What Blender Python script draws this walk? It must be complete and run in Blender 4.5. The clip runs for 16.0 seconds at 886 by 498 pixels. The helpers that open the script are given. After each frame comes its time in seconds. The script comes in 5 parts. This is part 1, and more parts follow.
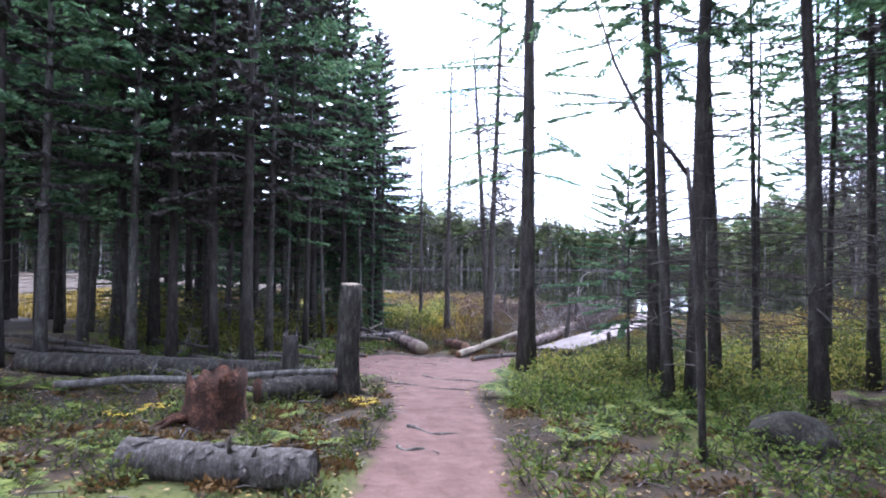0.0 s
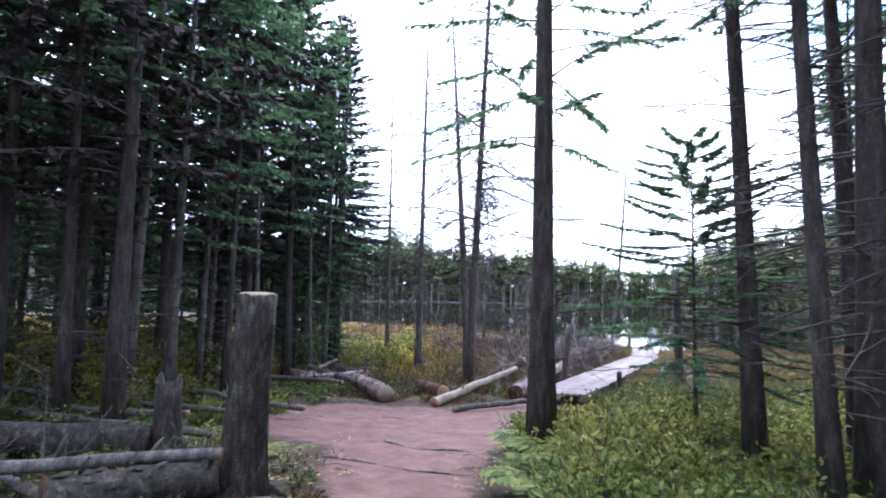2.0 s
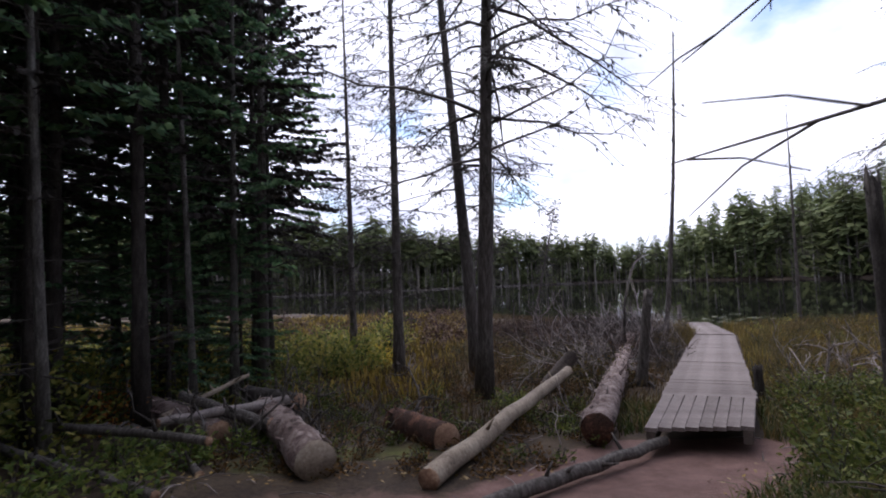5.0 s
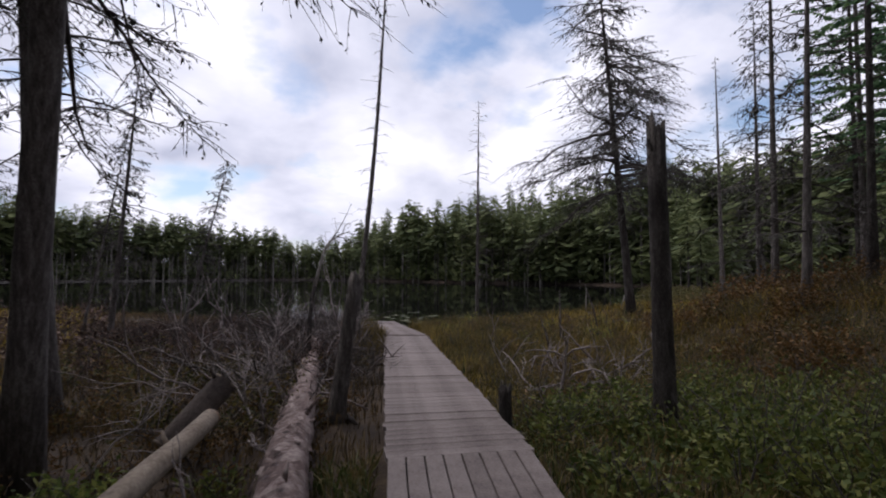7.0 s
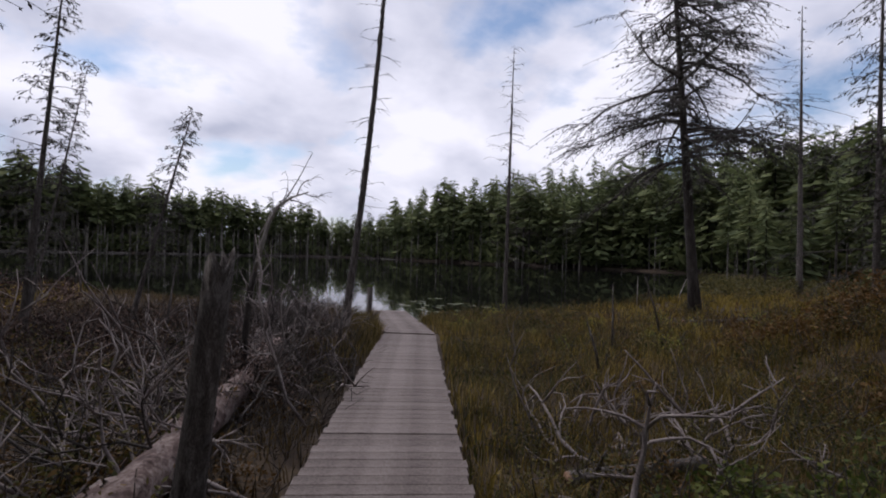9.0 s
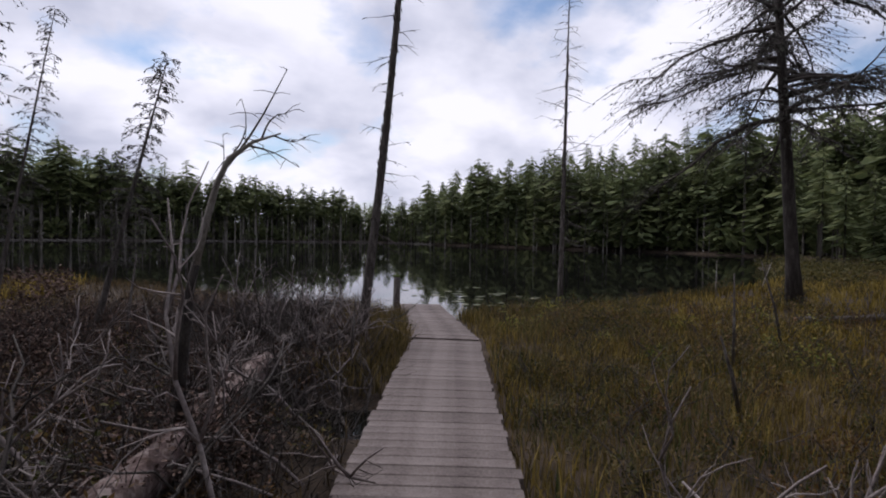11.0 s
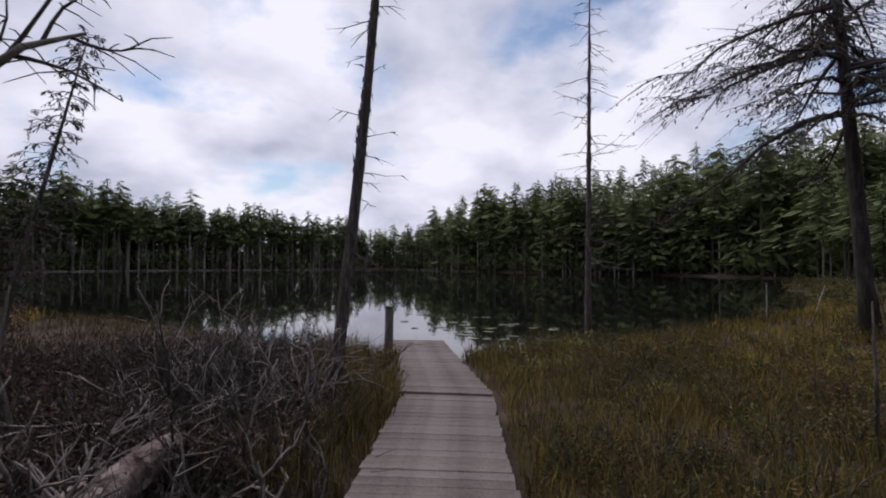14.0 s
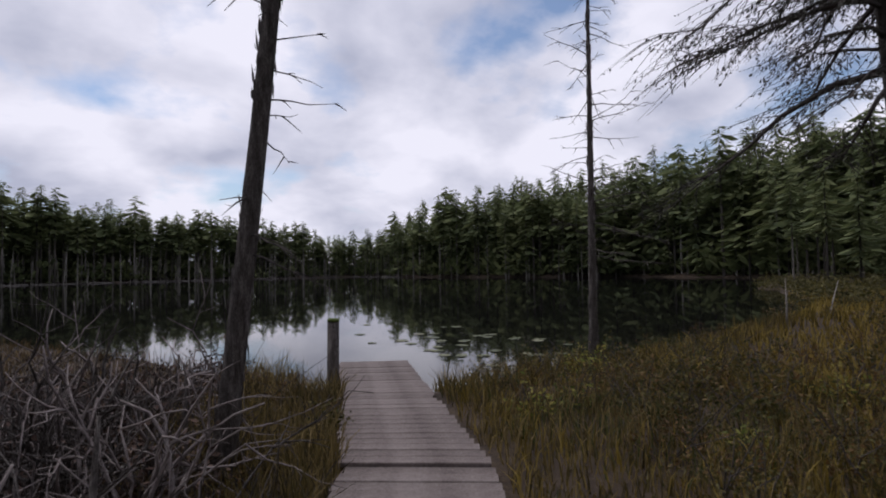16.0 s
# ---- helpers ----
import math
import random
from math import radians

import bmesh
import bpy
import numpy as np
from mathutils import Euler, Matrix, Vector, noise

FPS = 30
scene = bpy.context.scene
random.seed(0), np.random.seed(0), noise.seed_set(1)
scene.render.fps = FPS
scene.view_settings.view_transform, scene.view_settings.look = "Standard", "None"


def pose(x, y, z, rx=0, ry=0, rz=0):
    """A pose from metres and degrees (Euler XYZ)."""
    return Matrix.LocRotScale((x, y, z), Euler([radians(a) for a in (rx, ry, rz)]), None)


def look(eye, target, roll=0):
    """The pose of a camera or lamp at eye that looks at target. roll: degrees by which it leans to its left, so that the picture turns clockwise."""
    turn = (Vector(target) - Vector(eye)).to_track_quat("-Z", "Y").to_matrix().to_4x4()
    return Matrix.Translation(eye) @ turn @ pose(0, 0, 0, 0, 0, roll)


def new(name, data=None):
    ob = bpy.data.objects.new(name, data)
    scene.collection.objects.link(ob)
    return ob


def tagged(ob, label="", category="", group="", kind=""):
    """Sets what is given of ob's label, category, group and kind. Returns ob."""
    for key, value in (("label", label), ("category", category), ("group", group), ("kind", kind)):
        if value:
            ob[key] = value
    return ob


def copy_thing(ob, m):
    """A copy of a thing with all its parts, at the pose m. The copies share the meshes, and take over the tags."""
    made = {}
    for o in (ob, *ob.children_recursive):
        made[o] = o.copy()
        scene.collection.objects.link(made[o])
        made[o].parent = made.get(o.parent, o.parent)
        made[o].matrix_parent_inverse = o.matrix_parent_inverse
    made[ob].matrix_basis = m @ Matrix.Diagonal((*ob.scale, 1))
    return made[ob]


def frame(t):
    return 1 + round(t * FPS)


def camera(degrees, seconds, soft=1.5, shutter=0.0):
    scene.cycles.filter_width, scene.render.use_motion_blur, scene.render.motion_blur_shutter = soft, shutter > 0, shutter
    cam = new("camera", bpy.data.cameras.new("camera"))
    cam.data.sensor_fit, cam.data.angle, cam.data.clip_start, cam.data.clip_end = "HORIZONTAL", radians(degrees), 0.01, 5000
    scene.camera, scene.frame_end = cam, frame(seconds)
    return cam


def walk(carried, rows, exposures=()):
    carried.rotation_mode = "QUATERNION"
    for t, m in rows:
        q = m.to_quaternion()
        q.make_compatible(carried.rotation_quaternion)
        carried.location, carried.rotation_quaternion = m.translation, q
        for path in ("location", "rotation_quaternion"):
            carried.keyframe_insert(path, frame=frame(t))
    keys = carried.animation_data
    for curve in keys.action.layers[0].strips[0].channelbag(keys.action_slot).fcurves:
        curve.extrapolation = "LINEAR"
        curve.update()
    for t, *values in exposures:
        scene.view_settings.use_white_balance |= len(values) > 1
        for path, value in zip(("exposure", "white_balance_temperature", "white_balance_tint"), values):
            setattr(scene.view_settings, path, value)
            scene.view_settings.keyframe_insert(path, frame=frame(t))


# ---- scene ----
cam = camera(79.0, 16.0, soft=1.9, shutter=0.15)
PATH = [
    (0, (3.246, -1.925, 2.637), (2.922, 0.049, 2.669), 0.5),
    (0.5, (2.926, -0.904, 2.452), (2.69, 1.082, 2.494), 0.2),
    (1, (2.78, -0.022, 2.44), (2.665, 1.972, 2.542), 2.5),
    (1.5, (2.591, 0.656, 2.42), (2.513, 2.649, 2.576), 1.9),
    (2, (2.595, 1.627, 2.249), (2.382, 3.609, 2.408), 1.1),
    (2.5, (2.566, 2.887, 2.176), (2.247, 4.857, 2.301), 1.8),
    (3, (2.448, 4.056, 2.175), (2.11, 6.026, 2.236), 0.3),
    (3.2, (2.431, 4.447, 2.159), (2.074, 6.414, 2.206), 0.2),
    (5.3, (1.787, 9.069, 1.589), (1.698, 11.064, 1.709), -2.5),
    (5.5, (1.796, 9.545, 1.559), (1.771, 11.543, 1.648), -2.3),
    (6, (1.98, 10.563, 1.395), (2.24, 12.541, 1.529), -2.5),
    (6.5, (2.323, 11.676, 1.352), (2.951, 13.573, 1.442), -2.0),
    (7, (2.577, 12.317, 1.332), (3.536, 14.07, 1.422), 0.1),
    (7.5, (3.059, 12.927, 1.323), (4.104, 14.628, 1.437), -0.1),
    (8, (3.625, 13.618, 1.3), (4.613, 15.352, 1.42), -0.0),
    (8.5, (4.137, 14.359, 1.303), (5.039, 16.143, 1.386), 2.3),
    (9, (4.559, 15.013, 1.39), (5.396, 16.829, 1.404), 1.6),
    (9.5, (4.891, 15.617, 1.438), (5.661, 17.463, 1.404), 1.7),
    (9.7, (4.96, 15.875, 1.356), (5.716, 17.726, 1.311), 2.0),
    (11.8, (5.828, 18.134, 1.332), (6.517, 20.011, 1.282), -0.4),
    (12, (5.886, 18.197, 1.352), (6.578, 20.073, 1.301), -1.0),
    (12.5, (6.015, 18.504, 1.328), (6.681, 20.39, 1.299), -0.4),
    (13, (6.125, 18.757, 1.333), (6.774, 20.649, 1.335), 0.1),
    (13.5, (6.25, 19.108, 1.286), (6.91, 20.996, 1.315), 0.8),
    (14, (6.399, 19.554, 1.249), (7.097, 21.427, 1.3), 0.1),
    (14.5, (6.638, 20.071, 1.186), (7.406, 21.915, 1.291), -1.5),
    (15, (6.822, 20.706, 1.117), (7.64, 22.527, 1.237), -2.1),
    (15.5, (7.039, 21.331, 1.078), (7.9, 23.133, 1.182), -1.4),
    (16, (7.282, 21.988, 1.091), (8.114, 23.805, 1.165), -1.0),
]
walk(cam, [(t, look(eye, target, roll)) for t, eye, target, roll in PATH],
     exposures=[(0, 2.9, 5300, 15), (1.5, 2.8, 5300, 15), (3.2, 2.2, 5400, 15), (5.3, 0.9, 6050, 15), (6, 0.65, 6100, 15), (7, 0.36, 6250, 14), (8, 0.22, 6250, 14), (9.5, 0.22, 6250, 14), (12, 0.28, 6250, 14), (14, 0.14, 6250, 14), (16, 0.06, 6250, 14)])

# ---- world, sun, exposure ----
world = bpy.data.worlds.new("sky")
scene.world = world
world.use_nodes = True
wn, wl = world.node_tree.nodes, world.node_tree.links
wn.clear()


def wnode(kind, **values):
    n = wn.new(kind)
    for key, value in values.items():
        n.inputs[key].default_value = value
    return n


SUN_UP, SUN_TURN = radians(60), radians(-20)
sky = wn.new("ShaderNodeTexSky")
sky.sky_type, sky.sun_disc = "NISHITA", False
sky.sun_elevation, sky.sun_rotation = SUN_UP, SUN_TURN
coord = wn.new("ShaderNodeTexCoord")
sep = wn.new("ShaderNodeSeparateXYZ")
wl.new(coord.outputs["Generated"], sep.inputs[0])
# clouds lie on a flat layer: the direction divided by its height
high = wn.new("ShaderNodeMath")
high.operation = "MAXIMUM"
high.inputs[1].default_value = 0.05
wl.new(sep.outputs["Z"], high.inputs[0])
lift = wn.new("ShaderNodeMath")
lift.operation = "ADD"
lift.inputs[1].default_value = 0.42
wl.new(high.outputs[0], lift.inputs[0])
flat = wn.new("ShaderNodeVectorMath")
flat.operation = "DIVIDE"
wl.new(coord.outputs["Generated"], flat.inputs[0])
wl.new(lift.outputs[0], flat.inputs[1])
cloud = wnode("ShaderNodeTexNoise", Scale=2.3, Detail=8.0, Roughness=0.52, Distortion=0.0)
wl.new(flat.outputs[0], cloud.inputs["Vector"])
cover = wn.new("ShaderNodeValToRGB")
cover.color_ramp.elements[0].position, cover.color_ramp.elements[1].position = 0.33, 0.46
wl.new(cloud.outputs["Fac"], cover.inputs[0])
puff = wnode("ShaderNodeTexNoise", Scale=2.6, Detail=6.0, Roughness=0.48, Distortion=0.15)
wl.new(flat.outputs[0], puff.inputs["Vector"])
shade = wn.new("ShaderNodeValToRGB")
shade.color_ramp.elements[0].position, shade.color_ramp.elements[1].position = 0.34, 0.60
shade.color_ramp.elements[0].color = (0.46, 0.48, 0.58, 1)
shade.color_ramp.elements[1].color = (0.87, 0.86, 0.93, 1)
wl.new(puff.outputs["Fac"], shade.inputs[0])
blue = wnode("ShaderNodeBackground", Strength=0.1)
wl.new(sky.outputs[0], blue.inputs["Color"])
white = wnode("ShaderNodeBackground", Strength=0.95)
wl.new(shade.outputs[0], white.inputs["Color"])
both = wn.new("ShaderNodeMixShader")
wl.new(cover.outputs[0], both.inputs[0])
wl.new(blue.outputs[0], both.inputs[1])
wl.new(white.outputs[0], both.inputs[2])
wout = wn.new("ShaderNodeOutputWorld")
wl.new(both.outputs[0], wout.inputs[0])

sun = new("sun", bpy.data.lights.new("sun", "SUN"))
sun.data.energy, sun.data.angle, sun.data.color = 1.15, radians(40), (1.0, 0.95, 0.88)
sun.matrix_world = look((-17, 47, 87), (0, 0, 0))


# ---- materials ----
def material(name, colours, rough=0.8, scale=6.0, fine=40.0, bump=0.3, stretch=(1, 1, 1), per="", spread=0.16, metal=0.0, spec=0.3, trans=0.0):
    """A surface whose colour wanders over a ramp at two scales; per: 'island' or 'object' varies each piece."""
    mat = bpy.data.materials.new(name)
    mat.use_nodes = True
    n, l = mat.node_tree.nodes, mat.node_tree.links
    bs = n["Principled BSDF"]
    bs.inputs["Roughness"].default_value, bs.inputs["Metallic"].default_value = rough, metal
    bs.inputs["Specular IOR Level"].default_value = spec
    tc = n.new("ShaderNodeTexCoord")
    mp = n.new("ShaderNodeMapping")
    mp.inputs["Scale"].default_value = stretch
    l.new(tc.outputs["Object"], mp.inputs["Vector"])
    big, small = n.new("ShaderNodeTexNoise"), n.new("ShaderNodeTexNoise")
    for tex, s, d in ((big, scale, 4), (small, fine, 6)):
        tex.inputs["Scale"].default_value, tex.inputs["Detail"].default_value = s, d
        tex.inputs["Roughness"].default_value = 0.65
        l.new(mp.outputs[0], tex.inputs["Vector"])
    mix = n.new("ShaderNodeMath")
    mix.operation = "MULTIPLY_ADD"
    mix.inputs[1].default_value = 0.45
    l.new(small.outputs["Fac"], mix.inputs[0])
    half = n.new("ShaderNodeMath")
    half.operation = "MULTIPLY"
    half.inputs[1].default_value = 0.55
    l.new(big.outputs["Fac"], half.inputs[0])
    l.new(half.outputs[0], mix.inputs[2])
    value = mix.outputs[0]
    if per:
        if per == "island":
            src = n.new("ShaderNodeNewGeometry").outputs["Random Per Island"]
        else:
            src = n.new("ShaderNodeObjectInfo").outputs["Random"]
        shift = n.new("ShaderNodeMapRange")
        shift.inputs["To Min"].default_value, shift.inputs["To Max"].default_value = -spread, spread
        l.new(src, shift.inputs["Value"])
        add = n.new("ShaderNodeMath")
        l.new(value, add.inputs[0])
        l.new(shift.outputs[0], add.inputs[1])
        value = add.outputs[0]
    ramp = n.new("ShaderNodeValToRGB")
    cr = ramp.color_ramp
    k = len(colours)
    while len(cr.elements) < k:
        cr.elements.new(0.5)
    for i, c in enumerate(colours):
        cr.elements[i].position = 0.35 + 0.30 * i / max(1, k - 1)
        cr.elements[i].color = (*c, 1)
    l.new(value, ramp.inputs[0])
    l.new(ramp.outputs[0], bs.inputs["Base Color"])
    if bump:
        bp = n.new("ShaderNodeBump")
        bp.inputs["Strength"].default_value, bp.inputs["Distance"].default_value = bump, 0.035
        l.new(mix.outputs[0], bp.inputs["Height"])
        l.new(bp.outputs[0], bs.inputs["Normal"])
    if trans:
        tl = n.new("ShaderNodeBsdfTranslucent")
        l.new(ramp.outputs[0], tl.inputs["Color"])
        ms = n.new("ShaderNodeMixShader")
        ms.inputs[0].default_value = trans
        l.new(bs.outputs[0], ms.inputs[1])
        l.new(tl.outputs[0], ms.inputs[2])
        l.new(ms.outputs[0], n["Material Output"].inputs["Surface"])
    return mat


M_BARK = material("dark_bark", [(0.014, 0.011, 0.010), (0.046, 0.038, 0.034), (0.11, 0.096, 0.088)], 0.9, 3, 30, 0.9, (4, 4, 1))
M_STUMP = material("black_lichen_flecked_bark", [(0.01, 0.008, 0.007), (0.026, 0.022, 0.019), (0.06, 0.053, 0.045), (0.17, 0.16, 0.13)], 0.9, 5, 45, 1.0, (3, 3, 1))
M_GREYBARK = material("grey_lichened_bark", [(0.03, 0.026, 0.024), (0.10, 0.09, 0.082), (0.24, 0.225, 0.205)], 0.9, 3, 26, 0.8, (4, 4, 1))
M_PALE = material("pale_bark", [(0.10, 0.085, 0.075), (0.26, 0.235, 0.21), (0.42, 0.40, 0.37)], 0.9, 3, 26, 0.7, (4, 4, 1))
M_DEAD = material("weathered_dead_wood", [(0.028, 0.022, 0.02), (0.085, 0.072, 0.066), (0.21, 0.19, 0.175)], 0.9, 5, 40, 0.6, (5, 5, 1))
M_TWIG = material("dark_twig", [(0.025, 0.02, 0.018), (0.06, 0.05, 0.045), (0.10, 0.085, 0.08)], 0.9, 5, 40, 0.0)
M_GREYTWIG = material("grey_dead_branch", [(0.078, 0.0629, 0.0592), (0.1872, 0.1554, 0.148), (0.3276, 0.2812, 0.2664)], 0.9, 4, 40, 0.3, per="island")
M_NEEDLE = material("conifer_needles", [(0.045, 0.092, 0.05), (0.11, 0.2, 0.098), (0.2, 0.3, 0.14)], 0.7, 0.8, 12, 0, per="island", trans=0.5)
M_LICHEN = material("dry_needle_tufts", [(0.03, 0.03, 0.024), (0.06, 0.06, 0.05), (0.11, 0.11, 0.09)], 0.9, 1, 12, 0, per="island")
M_GROUND = material("forest_litter", [(0.015, 0.0105, 0.0075), (0.045, 0.03, 0.0195), (0.09, 0.06375, 0.039)], 0.95, 1.4, 24, 0.9)


def lay_over(mat, key, colours):
    """Lets a second soil show where the mesh's own mask is high, with a ragged edge."""
    n, l = mat.node_tree.nodes, mat.node_tree.links
    bs = n["Principled BSDF"]
    under = bs.inputs["Base Color"].links[0].from_socket
    mask = n.new("ShaderNodeAttribute")
    mask.attribute_name = key
    tc, rag, ramp = n.new("ShaderNodeTexCoord"), n.new("ShaderNodeTexNoise"), n.new("ShaderNodeValToRGB")
    rag.inputs["Scale"].default_value, rag.inputs["Detail"].default_value, rag.inputs["Roughness"].default_value = 5.0, 8, 0.7
    l.new(tc.outputs["Object"], rag.inputs["Vector"])
    two = n.new("ShaderNodeMath")
    two.operation = "MULTIPLY_ADD"
    two.inputs[1].default_value = 0.9
    l.new(rag.outputs["Fac"], two.inputs[0])
    l.new(mask.outputs["Fac"], two.inputs[2])
    edge = n.new("ShaderNodeMapRange")
    edge.inputs["From Min"].default_value, edge.inputs["From Max"].default_value = 0.80, 1.08
    l.new(two.outputs[0], edge.inputs["Value"])
    fine = n.new("ShaderNodeTexNoise")
    fine.inputs["Scale"].default_value, fine.inputs["Detail"].default_value, fine.inputs["Roughness"].default_value = 3.0, 10, 0.75
    l.new(tc.outputs["Object"], fine.inputs["Vector"])
    for i, c in enumerate(colours):
        ramp.color_ramp.elements[i].position, ramp.color_ramp.elements[i].color = (0.32, 0.68)[i], (*c, 1)
    l.new(fine.outputs["Fac"], ramp.inputs[0])
    mix = n.new("ShaderNodeMix")
    mix.data_type = "RGBA"
    l.new(edge.outputs[0], mix.inputs[0])
    l.new(under, mix.inputs[6])
    l.new(ramp.outputs[0], mix.inputs[7])
    l.new(mix.outputs[2], bs.inputs["Base Color"])


lay_over(M_GROUND, "mossy", ((0.035, 0.045, 0.012), (0.12, 0.12, 0.035)))
lay_over(M_GROUND, "worn", ((0.085, 0.046, 0.038), (0.19, 0.112, 0.095)))
M_DIRT = material("trodden_red_brown_soil", [(0.10, 0.062, 0.05), (0.19, 0.125, 0.105), (0.27, 0.19, 0.16)], 0.95, 1.0, 18, 0.8)
M_PLANK = material("weathered_boardwalk_timber", [(0.0882, 0.06888, 0.063), (0.1638, 0.1327, 0.1226), (0.2436, 0.2058, 0.1915)], 0.85, 3, 50, 0.5, (1, 1, 1), per="object", spread=0.05)
M_BEAM = material("dark_wet_timber", [(0.04, 0.03, 0.026), (0.09, 0.07, 0.06), (0.15, 0.12, 0.10)], 0.85, 3, 40, 0.5)
M_CUT = material("sawn_log_face", [(0.13, 0.07, 0.045), (0.24, 0.14, 0.09), (0.36, 0.25, 0.17)], 0.85, 5, 40, 0.5)
M_LOGPALE = material("barkless_pale_log", [(0.1105, 0.08075, 0.0595), (0.238, 0.187, 0.1403), (0.357, 0.3017, 0.238)], 0.8, 3, 30, 0.5)
M_LOGBARK = material("flaking_log_bark", [(0.0425, 0.0289, 0.0255), (0.1275, 0.085, 0.0765), (0.306, 0.2465, 0.2253)], 0.9, 5, 26, 1.0, per="island")
M_MOSS = material("moss", [(0.03, 0.05, 0.012), (0.08, 0.11, 0.025), (0.16, 0.18, 0.05)], 0.95, 4, 40, 0.9)
M_SEDGE = material("marsh_sedge", [(0.042, 0.033, 0.012), (0.1, 0.077, 0.025), (0.162, 0.118, 0.04), (0.22, 0.16, 0.065)], 0.8, 0.35, 9, 0, per="island", trans=0.3)
M_SHRUB = material("marsh_shrub_leaves", [(0.0342, 0.038, 0.01064), (0.0798, 0.076, 0.02052), (0.1406, 0.1064, 0.02812), (0.1672, 0.0988, 0.0418)], 0.7, 0.5, 9, 0, per="island", trans=0.3)
M_FERN = material("green_fern", [(0.045, 0.075, 0.014), (0.11, 0.155, 0.03), (0.22, 0.24, 0.055)], 0.7, 1.2, 9, 0, per="island", trans=0.35)
M_YELLOW = material("yellow_autumn_leaves", [(0.22, 0.15, 0.015), (0.45, 0.33, 0.03), (0.60, 0.46, 0.06)], 0.7, 2, 9, 0, per="island", trans=0.4)
M_ROT = material("rotten_red_wood", [(0.015, 0.009, 0.007), (0.055, 0.026, 0.018), (0.2, 0.09, 0.055)], 0.95, 6, 40, 1.0)
M_FARGREEN = material("far_conifer_green", [(0.06, 0.077, 0.034), (0.126, 0.152, 0.064), (0.21, 0.23, 0.1)], 0.85, 0.16, 1.5, 0, per="island", spread=0.1, trans=0.35)
M_FARTRUNK = material("far_grey_trunk", [(0.035, 0.03, 0.025), (0.085, 0.075, 0.065), (0.16, 0.148, 0.13)], 0.9, 0.5, 6, 0, per="island", spread=0.4)
M_PAD = material("lily_pad", [(0.05, 0.06, 0.025), (0.10, 0.11, 0.05), (0.17, 0.17, 0.10)], 0.7, 3, 20, 0.1, per="object")

M_WATER = bpy.data.materials.new("dark_lake_water")
M_WATER.use_nodes = True
_n, _l = M_WATER.node_tree.nodes, M_WATER.node_tree.links
_b = _n["Principled BSDF"]
_b.inputs["Base Color"].default_value = (0.008, 0.008, 0.007, 1)
_b.inputs["Roughness"].default_value, _b.inputs["IOR"].default_value = 0.03, 1.33
_tc, _tx, _bp = _n.new("ShaderNodeTexCoord"), _n.new("ShaderNodeTexNoise"), _n.new("ShaderNodeBump")
_tx.inputs["Scale"].default_value, _tx.inputs["Detail"].default_value = 1.6, 3
_bp.inputs["Strength"].default_value, _bp.inputs["Distance"].default_value = 0.012, 0.05
_l.new(_tc.outputs["Object"], _tx.inputs["Vector"])
_l.new(_tx.outputs["Fac"], _bp.inputs["Height"])
_l.new(_bp.outputs[0], _b.inputs["Normal"])


# ---- building helpers ----
rng = np.random.default_rng(7)


class Geo:
    """Gathers triangles; each entry keeps its own material slot."""

    def __init__(self):
        self.v, self.f, self.k = [], [], 0

    def add(self, v, f):
        v = np.asarray(v, float).reshape(-1, 3)
        self.v.append(v)
        self.f.append(np.asarray(f, int).reshape(-1, 3) + self.k)
        self.k += len(v)
        return self

    def tube(self, pts, rad, n=6, cap=True, lump=0.0):
        pts = np.asarray(pts, float)
        rad = np.broadcast_to(np.asarray(rad, float), (len(pts),))
        tan = np.gradient(pts, axis=0)
        tan /= np.linalg.norm(tan, axis=1)[:, None] + 1e-9
        ref = np.array([1.0, 0, 0]) if abs(tan[0][0]) < 0.8 else np.array([0, 1.0, 0])
        a = np.cross(tan, ref)
        a /= np.linalg.norm(a, axis=1)[:, None] + 1e-9
        b = np.cross(tan, a)
        th = np.arange(n) / n * 2 * np.pi
        r = rad[:, None] * np.ones(n)
        if lump:
            r = r * (1 + lump * rng.normal(size=(1, n)) + 0.5 * lump * rng.normal(size=r.shape))
        ring = pts[:, None] + r[..., None] * (np.cos(th)[None, :, None] * a[:, None] + np.sin(th)[None, :, None] * b[:, None])
        v = ring.reshape(-1, 3)
        f = []
        for i in range(len(pts) - 1):
            for j in range(n):
                p, q = i * n + j, i * n + (j + 1) % n
                f += [(p, q, q + n), (p, q + n, p + n)]
        if cap:
            e = len(v)
            v = np.vstack([v, pts[0], pts[-1]])
            last = (len(pts) - 1) * n
            for j in range(n):
                f += [(e, (j + 1) % n, j), (e + 1, last + j, last + (j + 1) % n)]
        return self.add(v, f)

    def kites(self, base, tip, side, at=0.4):
        """Many flat leaves at once: from base to tip, widened by side."""
        base, tip, side = (np.asarray(x, float).reshape(-1, 3) for x in (base, tip, side))
        mid = base + (tip - base) * at
        v = np.stack([base, mid - side, tip, mid + side], 1).reshape(-1, 3)
        k = np.arange(len(base))[:, None] * 4
        f = np.concatenate([k + [0, 1, 2], k + [0, 2, 3]], 1)
        return self.add(v, f)

    def arrays(self):
        return np.concatenate(self.v), np.concatenate(self.f)

    def mesh(self, name, mat, smooth=True):
        v, f = self.arrays()
        return mesh_of(name, v, f, mat, smooth)


